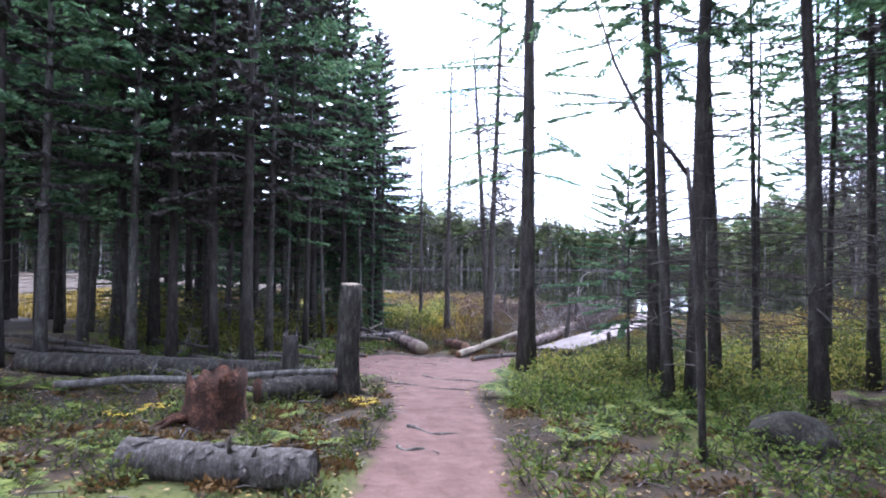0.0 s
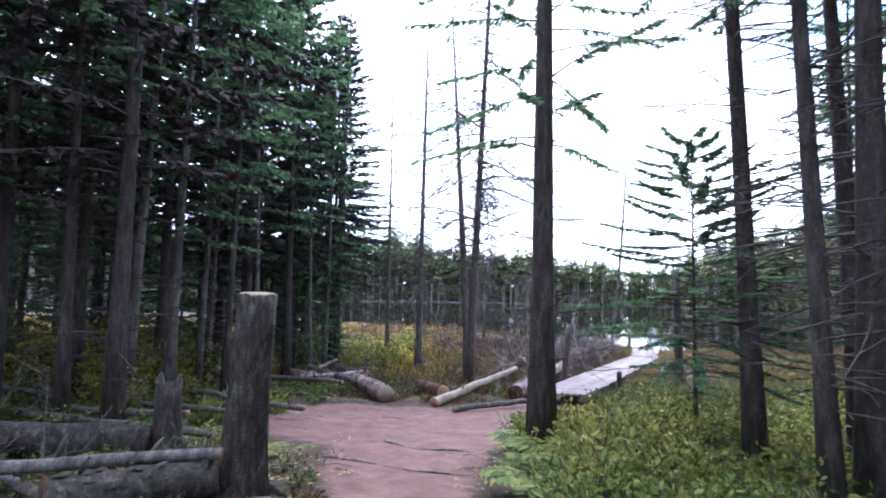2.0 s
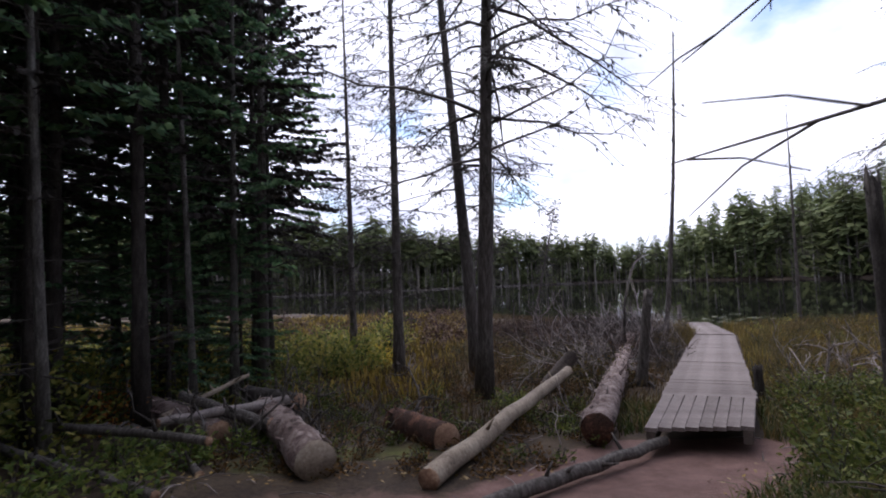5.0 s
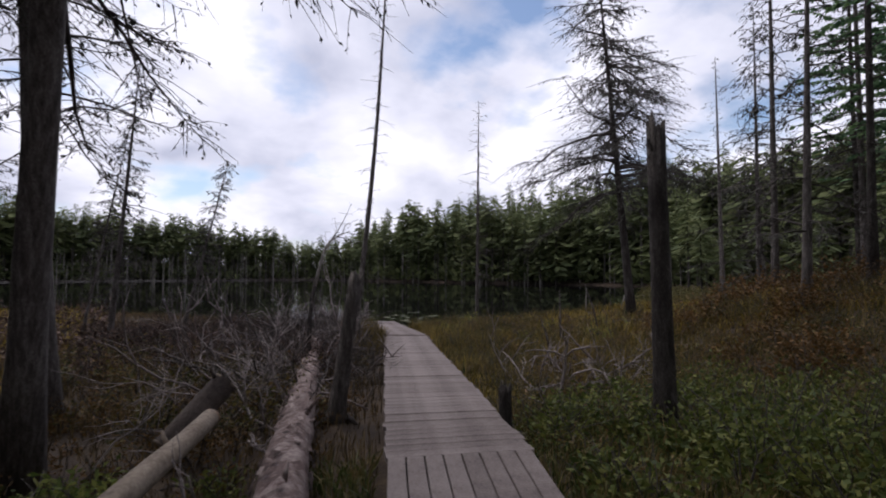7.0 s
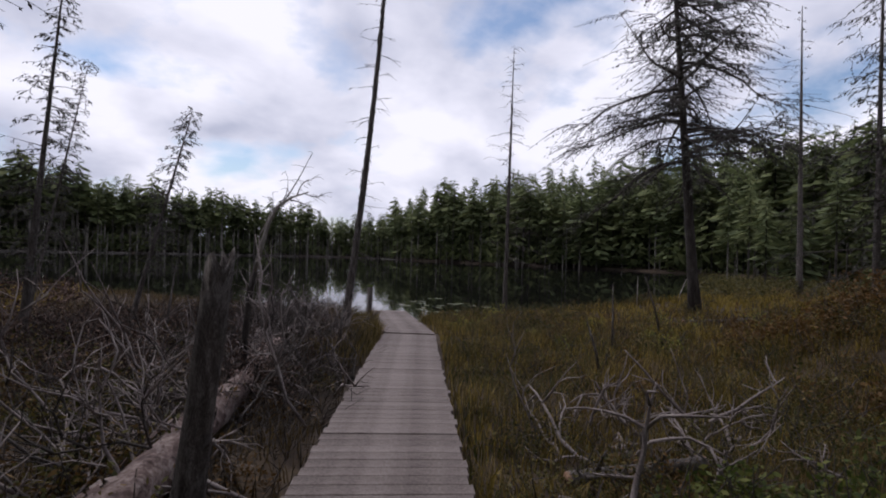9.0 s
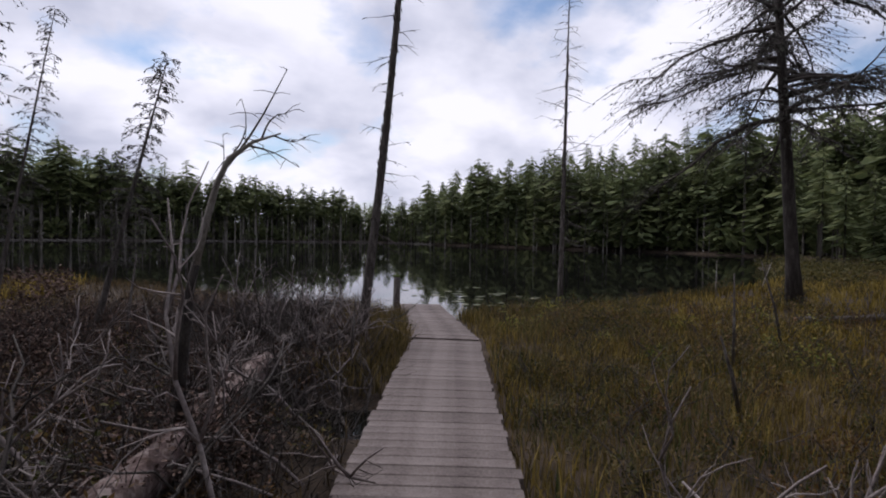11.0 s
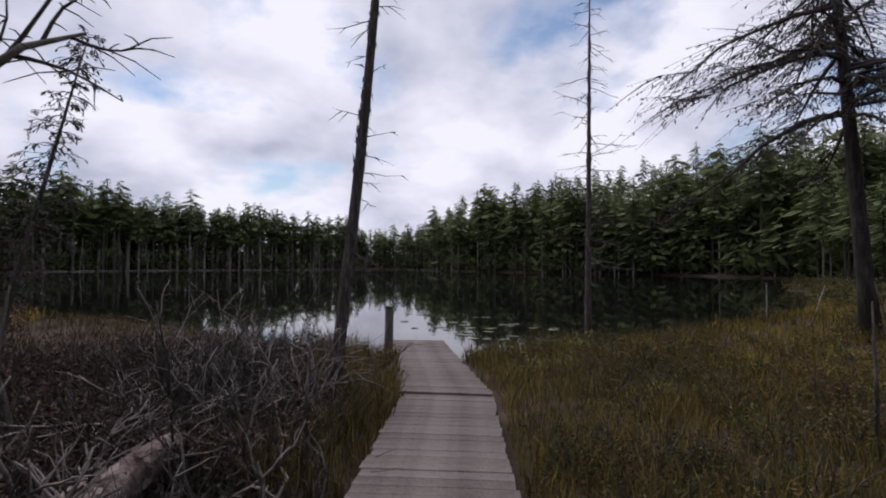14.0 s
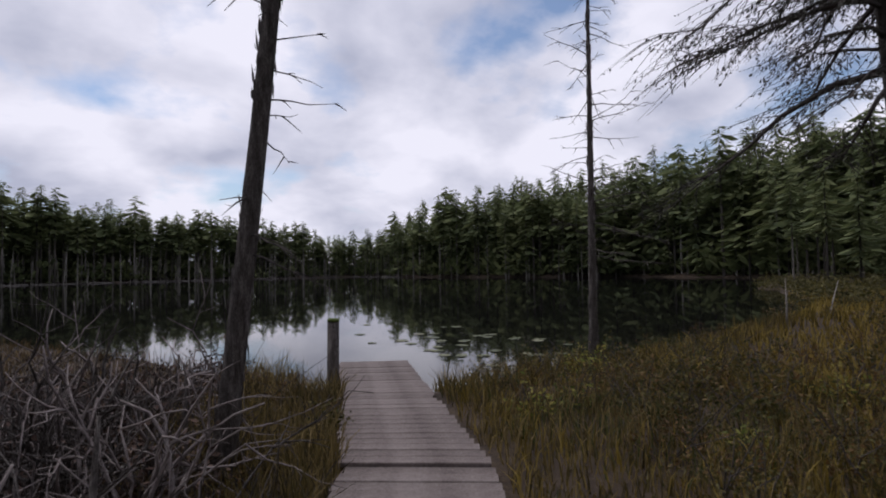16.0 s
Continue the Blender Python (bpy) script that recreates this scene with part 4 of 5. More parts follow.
def stump(name, label, x, y, h, r0, r1, mat, lean=(0, 0), jag=0.1, n=18, hollow=0.5):
    """A broken stem: flared foot with root ridges and a jagged top."""
    ob = thing(name, label, "stump")
    z0 = gz(x, y) - 0.12
    th = np.arange(n) / n * 2 * np.pi
    ridge = 1 + 0.16 * np.cos(th * 5 + rng.uniform(0, 6)) + rng.normal(0, 0.03, n)
    rows = []
    for s in (0, 0.06, 0.14, 0.3, 0.55, 0.8, 1.0):
        r = r1 + (r0 - r1) * (1 - s) ** 3.5
        k = 1 + (ridge - 1) * (1 - s) ** 2
        z = z0 + (h + 0.12) * s + (rng.normal(0, jag, n) if s == 1.0 else 0)
        rr = r * k * (1 + rng.normal(0, 0.02, n))
        rows.append(np.stack([x + lean[0] * s + rr * np.cos(th), y + lean[1] * s + rr * np.sin(th), z + 0 * th], 1))
    inner = rows[-1].copy()
    mid = np.array([x + lean[0], y + lean[1]])
    inner[:, :2] = mid + (inner[:, :2] - mid) * 0.72
    inner[:, 2] -= jag * hollow + 0.01
    v = np.vstack(rows + [inner, [[*mid, z0 + h - jag * hollow - 0.02]]])
    f = []
    m = len(rows) + 1
    for i in range(m - 1):
        for j in range(n):
            p, q = i * n + j, i * n + (j + 1) % n
            f += [(p, q, q + n), (p, q + n, p + n)]
    f += [(m * n, (m - 1) * n + j, (m - 1) * n + (j + 1) % n) for j in range(n)]
    part("stem", Geo().add(v, f), mat, ob)
    if jag < 0.015:
        part("cut_face", cut_face(Geo(), (*mid, z0 + h + 0.125), (0.06, -0.1, 1), r1 * 0.96), M_LOGPALE if h < 3 else M_DEAD, ob, "flat sawn top")
    m2 = int(90 * h)
    fz, fa = rng.uniform(0.05, 0.95, m2), rng.uniform(0, 6.28, m2)
    fr = r1 + (r0 - r1) * (1 - fz) ** 3.5
    out = np.stack([np.cos(fa), np.sin(fa), 0 * fa], 1)
    base = np.stack([x + lean[0] * fz, y + lean[1] * fz, z0 + (h + 0.12) * fz], 1) + out * (fr * 0.99)[:, None]
    tip = base + np.array([0, 0, 1.0]) * rng.uniform(0.05, 0.16, (m2, 1)) + out * rng.uniform(0.004, 0.022, (m2, 1))
    tip[:, :2] += np.array(lean) * 0.1
    tagged(part("bark_flake", Geo().kites(base, tip, np.cross(out, (0, 0, 1.0)) * rng.uniform(0.008, 0.02, (m2, 1)), 0.5), mat, ob), kind="stuff")
    for j in range(5):
        a = rng.uniform(0, 6.28)
        p = np.array([x + math.cos(a) * r0 * 0.7, y + math.sin(a) * r0 * 0.7])
        e = np.array([x + math.cos(a) * (r0 + 0.22), y + math.sin(a) * (r0 + 0.22)])
        c = (p + e) / 2
        part("root", Geo().tube([on(*p, 0.08), on(*c, 0.05), on(*e, -0.03)], [min(0.06, r0 * 0.28), 0.035, 0.012], 7, lump=0.05), mat, ob)
    return ob


stump("tall_stump", "tall dark broken-off trunk beside the trail", 0.31, 6.35, 1.76, 0.25, 0.168, M_STUMP, (0.11, -0.06), 0.008, hollow=0.1)
stump("rotten_stump", "crumbling red rotten stump among leaves", -0.22, 3.6, 0.55, 0.42, 0.31, M_ROT, (0.03, 0), 0.06, 24, 3.0)
stump("mossy_stump", "mossy dark stump by a rotting log", -1.18, 7.55, 0.85, 0.22, 0.14, M_BARK, (0, 0), 0.05)
stump("marsh_snag", "broken weathered snag in the bog", 4.52, 18.5, 1.72, 0.125, 0.078, M_DEAD, (0.17, -0.22), 0.05)
stump("tall_snag", "tall dark broken snag in the marsh", 7.15, 16.02, 3.24, 0.12, 0.092, M_BARK, (-0.05, 0.03), 0.07, hollow=0.4)
stump("marsh_stump", "small dark stump beside the boardwalk", 5.85, 16.95, 0.55, 0.095, 0.065, M_BARK, (0, 0), 0.03)

post = thing("mooring_post", "weathered square-topped post at the end of the boardwalk", "post")
part("shaft", Geo().tube([(8.95, 29.3, -1.2), (8.96, 29.31, -0.3), (8.97, 29.31, 0.40)], [0.085, 0.082, 0.08], 12, lump=0.02), M_DEAD, post)
part("cap", Geo().tube([(8.97, 29.31, 0.40), (8.97, 29.31, 0.44)], [0.088, 0.075], 12), M_MOSS, post)

# a lichened boulder
M_ROCK = material("lichened_rock", [(0.012, 0.01, 0.008), (0.035, 0.03, 0.024), (0.1, 0.092, 0.075)], 0.9, 4, 30, 0.9)
bm = bmesh.new()
bmesh.ops.create_icosphere(bm, subdivisions=4, radius=0.36)
for vert in bm.verts:
    k = 1 + 0.25 * noise.noise(vert.co * 3.1) + 0.08 * noise.noise(vert.co * 11)
    vert.co = Vector((vert.co.x * 1.15 * k, vert.co.y * 0.9 * k, vert.co.z * 0.72 * k))
me = bpy.data.meshes.new("boulder")
bm.to_mesh(me)
bm.free()
me.materials.append(M_ROCK)
for poly in me.polygons:
    poly.use_smooth = True
boulder = tagged(new("boulder", me), "grey lichened boulder at the trail's edge", "rock")
boulder.location = on(6.0, 4.3, 0.14)

# roots across the trail
for k, (a, b) in enumerate((((0.5, 8.05), (2.4, 7.5)), ((1.8, 4.3), (2.5, 4.15)), ((1.0, 9.2), (2.6, 8.7)), ((1.9, 3.5), (2.35, 3.4)))):
    a, b = np.array(a), np.array(b)
    s = np.linspace(0, 1, 9)
    p = a + (b - a) * s[:, None] + np.stack([0 * s, 0.08 * np.sin(s * 7 + k)], 1)
    pts = [on(q[0], q[1], 0.012 * math.sin(i * 1.3 + k)) for i, q in enumerate(p)]
    tagged(part("tree_root", Geo().tube(pts, np.linspace(0.026, 0.01, 9), 7, lump=0.1), M_GREYBARK), "bare tree root crossing the trodden trail", "root", "roots on the trail")

# ---- dead branches ----
def bent_line(start, way, length, n=6):
    p = [np.array(start, float)]
    d = np.array(way, float) / np.linalg.norm(way)
    for i in range(n):
        d = d + rng.normal(0, 0.27, 3)
        d /= np.linalg.norm(d)
        p.append(p[-1] + d * length / n)
    return np.array(p)


def dead_branch(start, way, length, r, label, group, mat, forks=4):
    """A bent dead branch with side branches, each forked again."""
    p = bent_line(start, way, length)
    ob = tagged(part("dead_branch", Geo().tube(p, np.linspace(r, r * 0.3, len(p)), 5, lump=0.08), mat), label, "branch", group)
    for k in range(forks):
        i = rng.integers(1, 6)
        w = (p[i + 1] - p[i]) / (length / 6) + rng.normal(0, 0.6, 3)
        q = bent_line(p[i], w, length * rng.uniform(0.25, 0.6), 4)
        side = part("side_branch", Geo().tube(q, np.linspace(r * 0.6, r * 0.2, 5), 4), mat, ob)
        for j in range(2):
            w = q[2 + j] - q[1 + j]
            e = bent_line(q[1 + j], w / np.linalg.norm(w) + rng.normal(0, 0.6, 3), length * rng.uniform(0.12, 0.28), 3)
            part("twig", Geo().tube(e, np.linspace(r * 0.35, r * 0.12, 4), 3, False), mat, side)
    return ob


def deadfall(count, centre, spread, length, r, up=(0.05, 0.8), label="bleached dead branch lying in the bog", group="dead branches of the bog", mat=None):
    for k in range(count):
        x, y = centre[0] + rng.normal(0, spread[0]), centre[1] + rng.normal(0, spread[1])
        u, v = uv(x, y)
        if abs(v) < 0.75 and u > -0.5 or trail_gap(x, y) < 0.6:
            continue
        a = rng.uniform(0, 6.28)
        w = np.array([math.cos(a), math.sin(a), rng.uniform(*up)])
        if (w[:2] @ EV) * v < 0 and abs(v) < 0.7 + length * 1.1 and u > -0.8:
            w[:2] *= -1
        dead_branch(on(x, y, 0.05), w, length * rng.uniform(0.6, 1.3), r * rng.uniform(0.6, 1.3), label, group, mat or (M_GREYTWIG if rng.uniform() < 0.55 else M_TWIG if rng.uniform() < 0.5 else M_DEAD))


deadfall(26, (5.0, 22.9), (0.75, 1.5), 1.3, 0.019, (0.25, 1.3))
deadfall(30, (4.4, 20.3), (0.8, 1.0), 1.3, 0.017, (0.2, 1.1))
deadfall(60, (6.1, 24.7), (0.5, 0.9), 0.9, 0.016, (0.4, 1.8))
deadfall(34, (6.4, 26.6), (0.6, 0.9), 1.2, 0.016, (1.0, 2.6))
deadfall(46, (6.5, 26.2), (0.5, 0.7), 0.9, 0.016, (0.4, 1.9))
deadfall(22, (5.6, 23.0), (0.6, 0.8), 0.9, 0.02, (0.5, 1.8))
deadfall(22, (4.7, 21.4), (0.6, 0.8), 1.9, 0.016, (0.15, 0.8), "long bleached branch arching over the bog", mat=M_GREYTWIG)
deadfall(30, (-1.2, 5.6), (1.0, 0.8), 0.7, 0.014, (0.0, 0.5), "dark wet branch on the forest floor", "branches on the forest floor", M_DEAD)
deadfall(14, (3.6, 19.3), (0.9, 1.0), 1.1, 0.013, (0.0, 0.5))
deadfall(24, (8.5, 18.8), (0.7, 0.45), 1.0, 0.021, (0.15, 0.9), "bleached branch lying in the marsh grass", mat=M_GREYTWIG)
deadfall(26, (-1.3, 15.4), (0.7, 0.6), 1.0, 0.02, (0.0, 0.6), "dry dark brushwood on the log pile", "brushwood of the log pile", M_DEAD)
deadfall(14, (1.5, 15.6), (1.0, 0.8), 0.7, 0.010, (0.0, 0.5), "dry twig lying beside the logs", "twigs beside the logs")
deadfall(24, (-4.5, 10.0), (1.8, 2.5), 1.2, 0.014, (0.0, 0.5), "dry grey branch on the forest floor", "branches on the forest floor")
for x, y, h, l in ((11.5, 22.6, 1.4, 0.0), (13.9, 23.7, 1.5, -0.35), (19.0, 29.6, 1.2, 0.03), (21.9, 30.4, 1.0, 0.5), (10.2, 21.4, 0.9, -0.3), (4.1, 26.0, 1.5, 0.1), (4.7, 25.0, 1.2, -0.2), (6.9, 24.3, 1.1, 0.05), (7.2, 26.6, 0.9, 0.0)):
    b = np.array(on(x, y, -0.05))
    g = Geo().tube([b, b + [l * h * 0.4, 0, h * 0.5], b + [l * h, 0.02, h]], [0.025, 0.02, 0.008], 6, lump=0.08)
    tagged(part("dead_sapling", g, M_PALE if x > 18 else M_DEAD), "thin dead sapling standing in the marsh", "sapling", "dead saplings")

# thin brushwood between the fallen branches
brush = Geo()
for cx, cy, sx, sy, n, hi in ((5.3, 23.0, 0.9, 1.6, 1500, 0.75), (6.1, 25.0, 0.7, 1.0, 900, 0.8), (6.3, 26.6, 0.7, 0.8, 900, 0.95), (4.6, 27.6, 1.3, 1.0, 900, 0.9), (3.8, 23.5, 1.4, 2.2, 700, 0.5), (4.8, 20.5, 0.8, 1.0, 300, 0.4), (-1.5, 15.6, 0.8, 0.8, 260, 0.35), (9.0, 19.4, 0.9, 0.6, 200, 0.25)):
    for k in range(n):
        x, y = cx + rng.normal(0, sx), cy + rng.normal(0, sy)
        u, v = uv(x, y)
        if abs(v) < 0.8 or trail_gap(x, y) < 1.2 or u > shore(v) - 0.1:
            continue
        b = np.array(on(x, y, -0.03))
        e = b + np.append(rng.normal(0, 0.32, 2), rng.uniform(0.08, hi))
        brush.tube([b, b + (e - b) * 0.4 + rng.normal(0, 0.05, 3), b + (e - b) * 0.7 + rng.normal(0, 0.05, 3), e], [0.0055, 0.0042, 0.0032, 0.0016], 3, False)
tagged(part("brushwood", brush, M_TWIG), "tangled thin brown brushwood on the bog", "brushwood", kind="stuff")

# ---- lily pads ----
pad = Geo()
th = np.linspace(0.25, 6.03, 13)
pad.add(np.vstack([[0, 0, 0], np.stack([np.cos(th), np.sin(th), 0.05 * np.sin(th * 3)], 1)]) * [0.13, 0.13, 0.05], [(0, i, i + 1) for i in range(1, 13)])
pad_mesh = pad.mesh("lily_pad", M_PAD)
for k in range(38):
    x, y = 12.9 + rng.normal(0, 0.9), 33 + rng.normal(0, 2.0)
    u, v = uv(x, y)
    if u > shore(v) + 0.8:
        ob = tagged(new("lily_pad", pad_mesh), "small floating lily pad on dark water", "lily pad", "lily pads")
        ob.matrix_world = Matrix.Translation((x, y, WATER + 0.012)) @ pose(0, 0, 0, 0, 0, rng.uniform(0, 360)) @ Matrix.Scale(rng.uniform(0.7, 1.3), 4)

# ---- low growth ----
def blades(x, y, h, w, bend, lift=0.0):
    """Grass blades as arrays: three triangles each, bent to one side."""
    n = len(x)
    z = ground_z(x, y) - 0.02 + lift
    base = np.stack([x, y, z], 1)
    a = rng.uniform(0, 6.28, n)
    out = np.stack([np.cos(a), np.sin(a), 0 * a], 1)
    turn = rng.uniform(0, 6.28, n)
    side = np.stack([np.cos(turn), np.sin(turn), 0 * a], 1) * w[:, None]
    up = np.array([0, 0, 1.0])
    mid = base + up * h[:, None] * 0.55 + out * (h * bend * 0.3)[:, None]
    tip = base + up * (h * (1 - 0.35 * bend))[:, None] + out * (h * bend)[:, None]
    v = np.stack([base - side, base + side, mid - side * 0.8, mid + side * 0.8, tip], 1).reshape(-1, 3)
    k = np.arange(n)[:, None] * 5
    f = np.concatenate([k + [0, 1, 3], k + [0, 3, 2], k + [2, 3, 4]], 1).reshape(-1, 3)
    return v, f


def off_deck(x, y):
    """Distance outside the boardwalk's edge."""
    u, v = uv(x, y)
    bend = np.where(u > 12.4, (u - 12.4) * -0.16, 0)
    return np.where((u > -0.4) & (u < 18), np.abs(v - 0.02 - bend) - 0.58, 9.0)


def sow(n, x0, x1, y0, y1, keep):
    x, y = rng.uniform(x0, x1, n), rng.uniform(y0, y1, n)
    ok = keep(x, y)
    return x[ok], y[ok]


def marsh(x, y):
    u, v = uv(x, y)
    wet = sum(np.exp(-((x - a) ** 2 + (y - b) ** 2) / r**2) for a, b, r in POOLS)
    return (u < shore(v) + 0.15) & (off_deck(x, y) > 0.02) & (trail_gap(x, y) > 0.9) & (y > 14.2 + 0.5 * wob(x, y, 1.3)) & (wet < 0.35)


def grass(name, label, n, area, keep, h, w=(0.004, 0.008), bend=(0.1, 0.6), clump=0.5, mat=None):
    x, y = sow(n, *area, keep)
    patch = 0.7 + 0.3 * wob(x, y, 1.7, 4) + 0.25 * clump * wob(x, y, 5.0, 1)
    hh = rng.uniform(*h, len(x)) * np.clip(patch, 0.35, 1.3)
    v, f = blades(x, y, hh, rng.uniform(*w, len(x)), rng.uniform(*bend, len(x)))
    ob = new(name, mesh_of(name, v, f, mat or M_SEDGE, False))
    return tagged(ob, label, "grass", kind="stuff")


M_SEDGE3 = material("dark_brown_sedge", [(0.022, 0.016, 0.009), (0.06, 0.042, 0.02), (0.12, 0.08, 0.034), (0.17, 0.12, 0.05)], 0.8, 0.5, 9, 0, per="island", trans=0.25)
M_SEDGE2 = material("green_marsh_grass", [(0.024, 0.04, 0.0096), (0.056, 0.076, 0.0192), (0.104, 0.104, 0.032), (0.16, 0.12, 0.048)], 0.8, 0.5, 9, 0, per="island", trans=0.3)
M_GOLD = material("golden_autumn_sedge", [(0.07, 0.05, 0.01), (0.16, 0.115, 0.02), (0.26, 0.185, 0.035), (0.34, 0.25, 0.07)], 0.8, 0.35, 9, 0, per="island", trans=0.35)
right_side = lambda x, y: marsh(x, y) & (uv(x, y)[1] > 0)
left_side = lambda x, y: marsh(x, y) & (uv(x, y)[1] < 0)
grass("marsh_grass", "olive and brown marsh grass beside the boardwalk", 40000, (4, 14, 14, 32), right_side, (0.16, 0.46))
grass("marsh_grass", "green and straw-coloured grass beside the boardwalk", 26000, (4, 14, 14, 32), lambda x, y: right_side(x, y) & (wob(x, y, 1.1, 3) > -0.1), (0.15, 0.42), mat=M_SEDGE2)
grass("marsh_grass", "tall brown sedge and low shrubs on the bog", 30000, (13, 34, 15, 42), lambda x, y: marsh(x, y), (0.25, 0.55), (0.01, 0.02), mat=M_GOLD)
grass("marsh_grass", "brown sedge among dead branches on the bog", 70000, (-2, 9, 15, 39), lambda x, y: left_side(x, y) & (rng.uniform(size=len(x)) < np.clip(0.55 + 0.6 * wob(x, y, 1.5, 8), 0.12, 1) * np.where(((x - 5.9) / 1.4) ** 2 + ((y - 24.4) / 3.0) ** 2 < 1, 0.22, 1)), (0.18, 0.42), mat=M_SEDGE3)
grass("marsh_grass", "yellowish sedge on the bog behind the trees", 28000, (-34, 1, 17, 42), lambda x, y: marsh(x, y), (0.25, 0.6), (0.014, 0.03), mat=M_GOLD)
grass("shore_sedge", "thick tuft of sedge where boardwalk meets lake", 20000, (6, 11, 22, 31), lambda x, y: marsh(x, y) & (off_deck(x, y) < 1.5) & (uv(x, y)[0] > 9.5) & (uv(x, y)[1] < 0), (0.4, 0.75))
grass("marsh_grass", "golden sedge beside the boardwalk", 16000, (5, 15, 18, 31), lambda x, y: right_side(x, y) & (wob(x, y, 0.8, 9) > -0.3), (0.25, 0.5), mat=M_GOLD)
grass("shore_sedge", "pale reeds along the water's edge", 14000, (8, 20, 26, 36), lambda x, y: marsh(x, y) & (uv(x, y)[0] > shore(uv(x, y)[1]) - 1.0), (0.35, 0.6))
grass("forest_grass", "fresh green grass and herbs beside the trail", 26000, (3.4, 10, 8.5, 17), lambda x, y: (trail_gap(x, y) > 0.9) & (off_deck(x, y) > 0.05), (0.15, 0.4), (0.005, 0.011), (0.3, 0.9), mat=M_SEDGE2)
grass("forest_grass", "thin grass on the mossy forest floor", 30000, (-7, 8, -2, 13), lambda x, y: (trail_gap(x, y) > 0.75) & (wob(x, y, 1.6, 2) > 0.0) & (np.hypot((x - 0.9) / 2.5, (y - 10.9) / 2.1) > 1.1), (0.06, 0.2), (0.003, 0.007), (0.3, 0.9), mat=M_SEDGE2)


M_RUSSET = material("russet_shrub_leaves", [(0.045, 0.028, 0.00896), (0.102, 0.056, 0.01792), (0.168, 0.0924, 0.0308)], 0.7, 0.6, 9, 0, per="island", trans=0.3)


M_ORANGE = material("orange_autumn_leaves", [(0.16, 0.05, 0.012), (0.32, 0.12, 0.025), (0.45, 0.2, 0.04)], 0.7, 2, 9, 0, per="island", trans=0.4)
M_UNDER = material("understorey_leaves", [(0.055, 0.08, 0.015), (0.13, 0.155, 0.032), (0.24, 0.24, 0.055), (0.34, 0.29, 0.075)], 0.7, 0.6, 6, 0, per="island", trans=0.4)


def leafage(name, label, category, centres, size, per, leaf, mat, squash=0.7, stems=True):
    """Shrubby growth: small leaves round thin stems in uneven clumps."""
    g, tw = Geo(), Geo()
    for (x, y), s in zip(centres, size):
        n = int(per * s)
        c = np.array(on(x, y))
        d = rng.normal(size=(n, 3))
        d /= np.linalg.norm(d, axis=1)[:, None]
        d[:, 2] = np.abs(d[:, 2])
        lump = 0.7 + 0.3 * np.sin(d[:, 0] * 5 + x * 3) * np.cos(d[:, 1] * 6 + y * 2)
        p = c + d * (rng.uniform(0.25, 1, (n, 1)) ** 0.5) * s * lump[:, None] * [1, 1, squash * 1.5]
        w = rng.normal(size=(n, 3)) * [1, 1, 0.6] + d * 0.5
        w /= np.linalg.norm(w, axis=1)[:, None]
        ln = leaf * rng.uniform(0.6, 1.3, (n, 1))
        across = np.cross(w, rng.normal(size=(n, 3)))
        across /= np.linalg.norm(across, axis=1)[:, None] + 1e-9
        g.kites(p, p + w * ln, across * ln * 0.22, 0.5)
        if stems:
            for k in range(5):
                e = c + np.append(rng.normal(0, 0.45, 2) * s, s * squash * rng.uniform(0.8, 1.4))
                tw.tube([c - [0, 0, 0.05], (c + e) / 2 + rng.normal(0, 0.04, 3), e], [0.008, 0.006, 0.003], 3, False)
    ob = tagged(part(name, g, mat, smooth=False), label, category, kind="stuff")
    if stems:
        tagged(part("stem_work", tw, M_TWIG, ob), kind="stuff")
    return ob


def spread_over(n, x0, x1, y0, y1, keep, lo, hi):
    x, y = sow(n, x0, x1, y0, y1, keep)
    return list(zip(x, y)), rng.uniform(lo, hi, len(x))


M_OLIVE = material("dark_olive_shrub_leaves", [(0.03, 0.029, 0.009), (0.075, 0.068, 0.018), (0.13, 0.11, 0.032)], 0.7, 0.5, 9, 0, per="island", trans=0.3)
M_HERB = material("dark_green_herbs", [(0.038, 0.055, 0.012), (0.09, 0.112, 0.025), (0.165, 0.17, 0.042)], 0.7, 1.2, 9, 0, per="island", trans=0.35)
near_marsh = lambda x, y: marsh(x, y) & (uv(x, y)[1] > 0) & (off_deck(x, y) > 0.45)
c, z = spread_over(120, 5.5, 16, 16.5, 32, near_marsh, 0.3, 0.75)
leafage("marsh_shrubs", "knee-high dark olive bog shrubs in lumpy clumps", "shrub", c, z, 760, 0.038, M_OLIVE, 0.62)
c, z = spread_over(90, 5.5, 18, 16.5, 32, near_marsh, 0.3, 0.7)
leafage("marsh_shrubs", "knee-high russet bog shrubs in lumpy clumps", "shrub", c, z, 760, 0.038, M_RUSSET, 0.62)
c, z = spread_over(14, 9.5, 17, 22, 30, near_marsh, 0.3, 0.6)
leafage("marsh_shrubs", "light green leafy bushes in the marsh", "shrub", c, z, 420, 0.06, M_UNDER, 0.8)
c, z = spread_over(380, 24, 50, 24, 50, lambda x, y: (ground_z(x, y) > WATER + 0.03) & (x + y > 56), 0.5, 1.2)
leafage("bank_shrubs", "dark shrubs along the far bank", "shrub", c, z, 120, 0.16, M_OLIVE, 0.7, False)
c, z = spread_over(320, 4.5, 15, 15, 31, lambda x, y: marsh(x, y) & (uv(x, y)[1] > 0) & (off_deck(x, y) > 0.35), 0.22, 0.58)
leafage("marsh_shrubs", "low mottled bog shrubs, olive green to russet", "shrub", c, z, 860, 0.038, M_SHRUB)
c, z = spread_over(330, 11, 34, 16, 40, marsh, 0.3, 0.7)
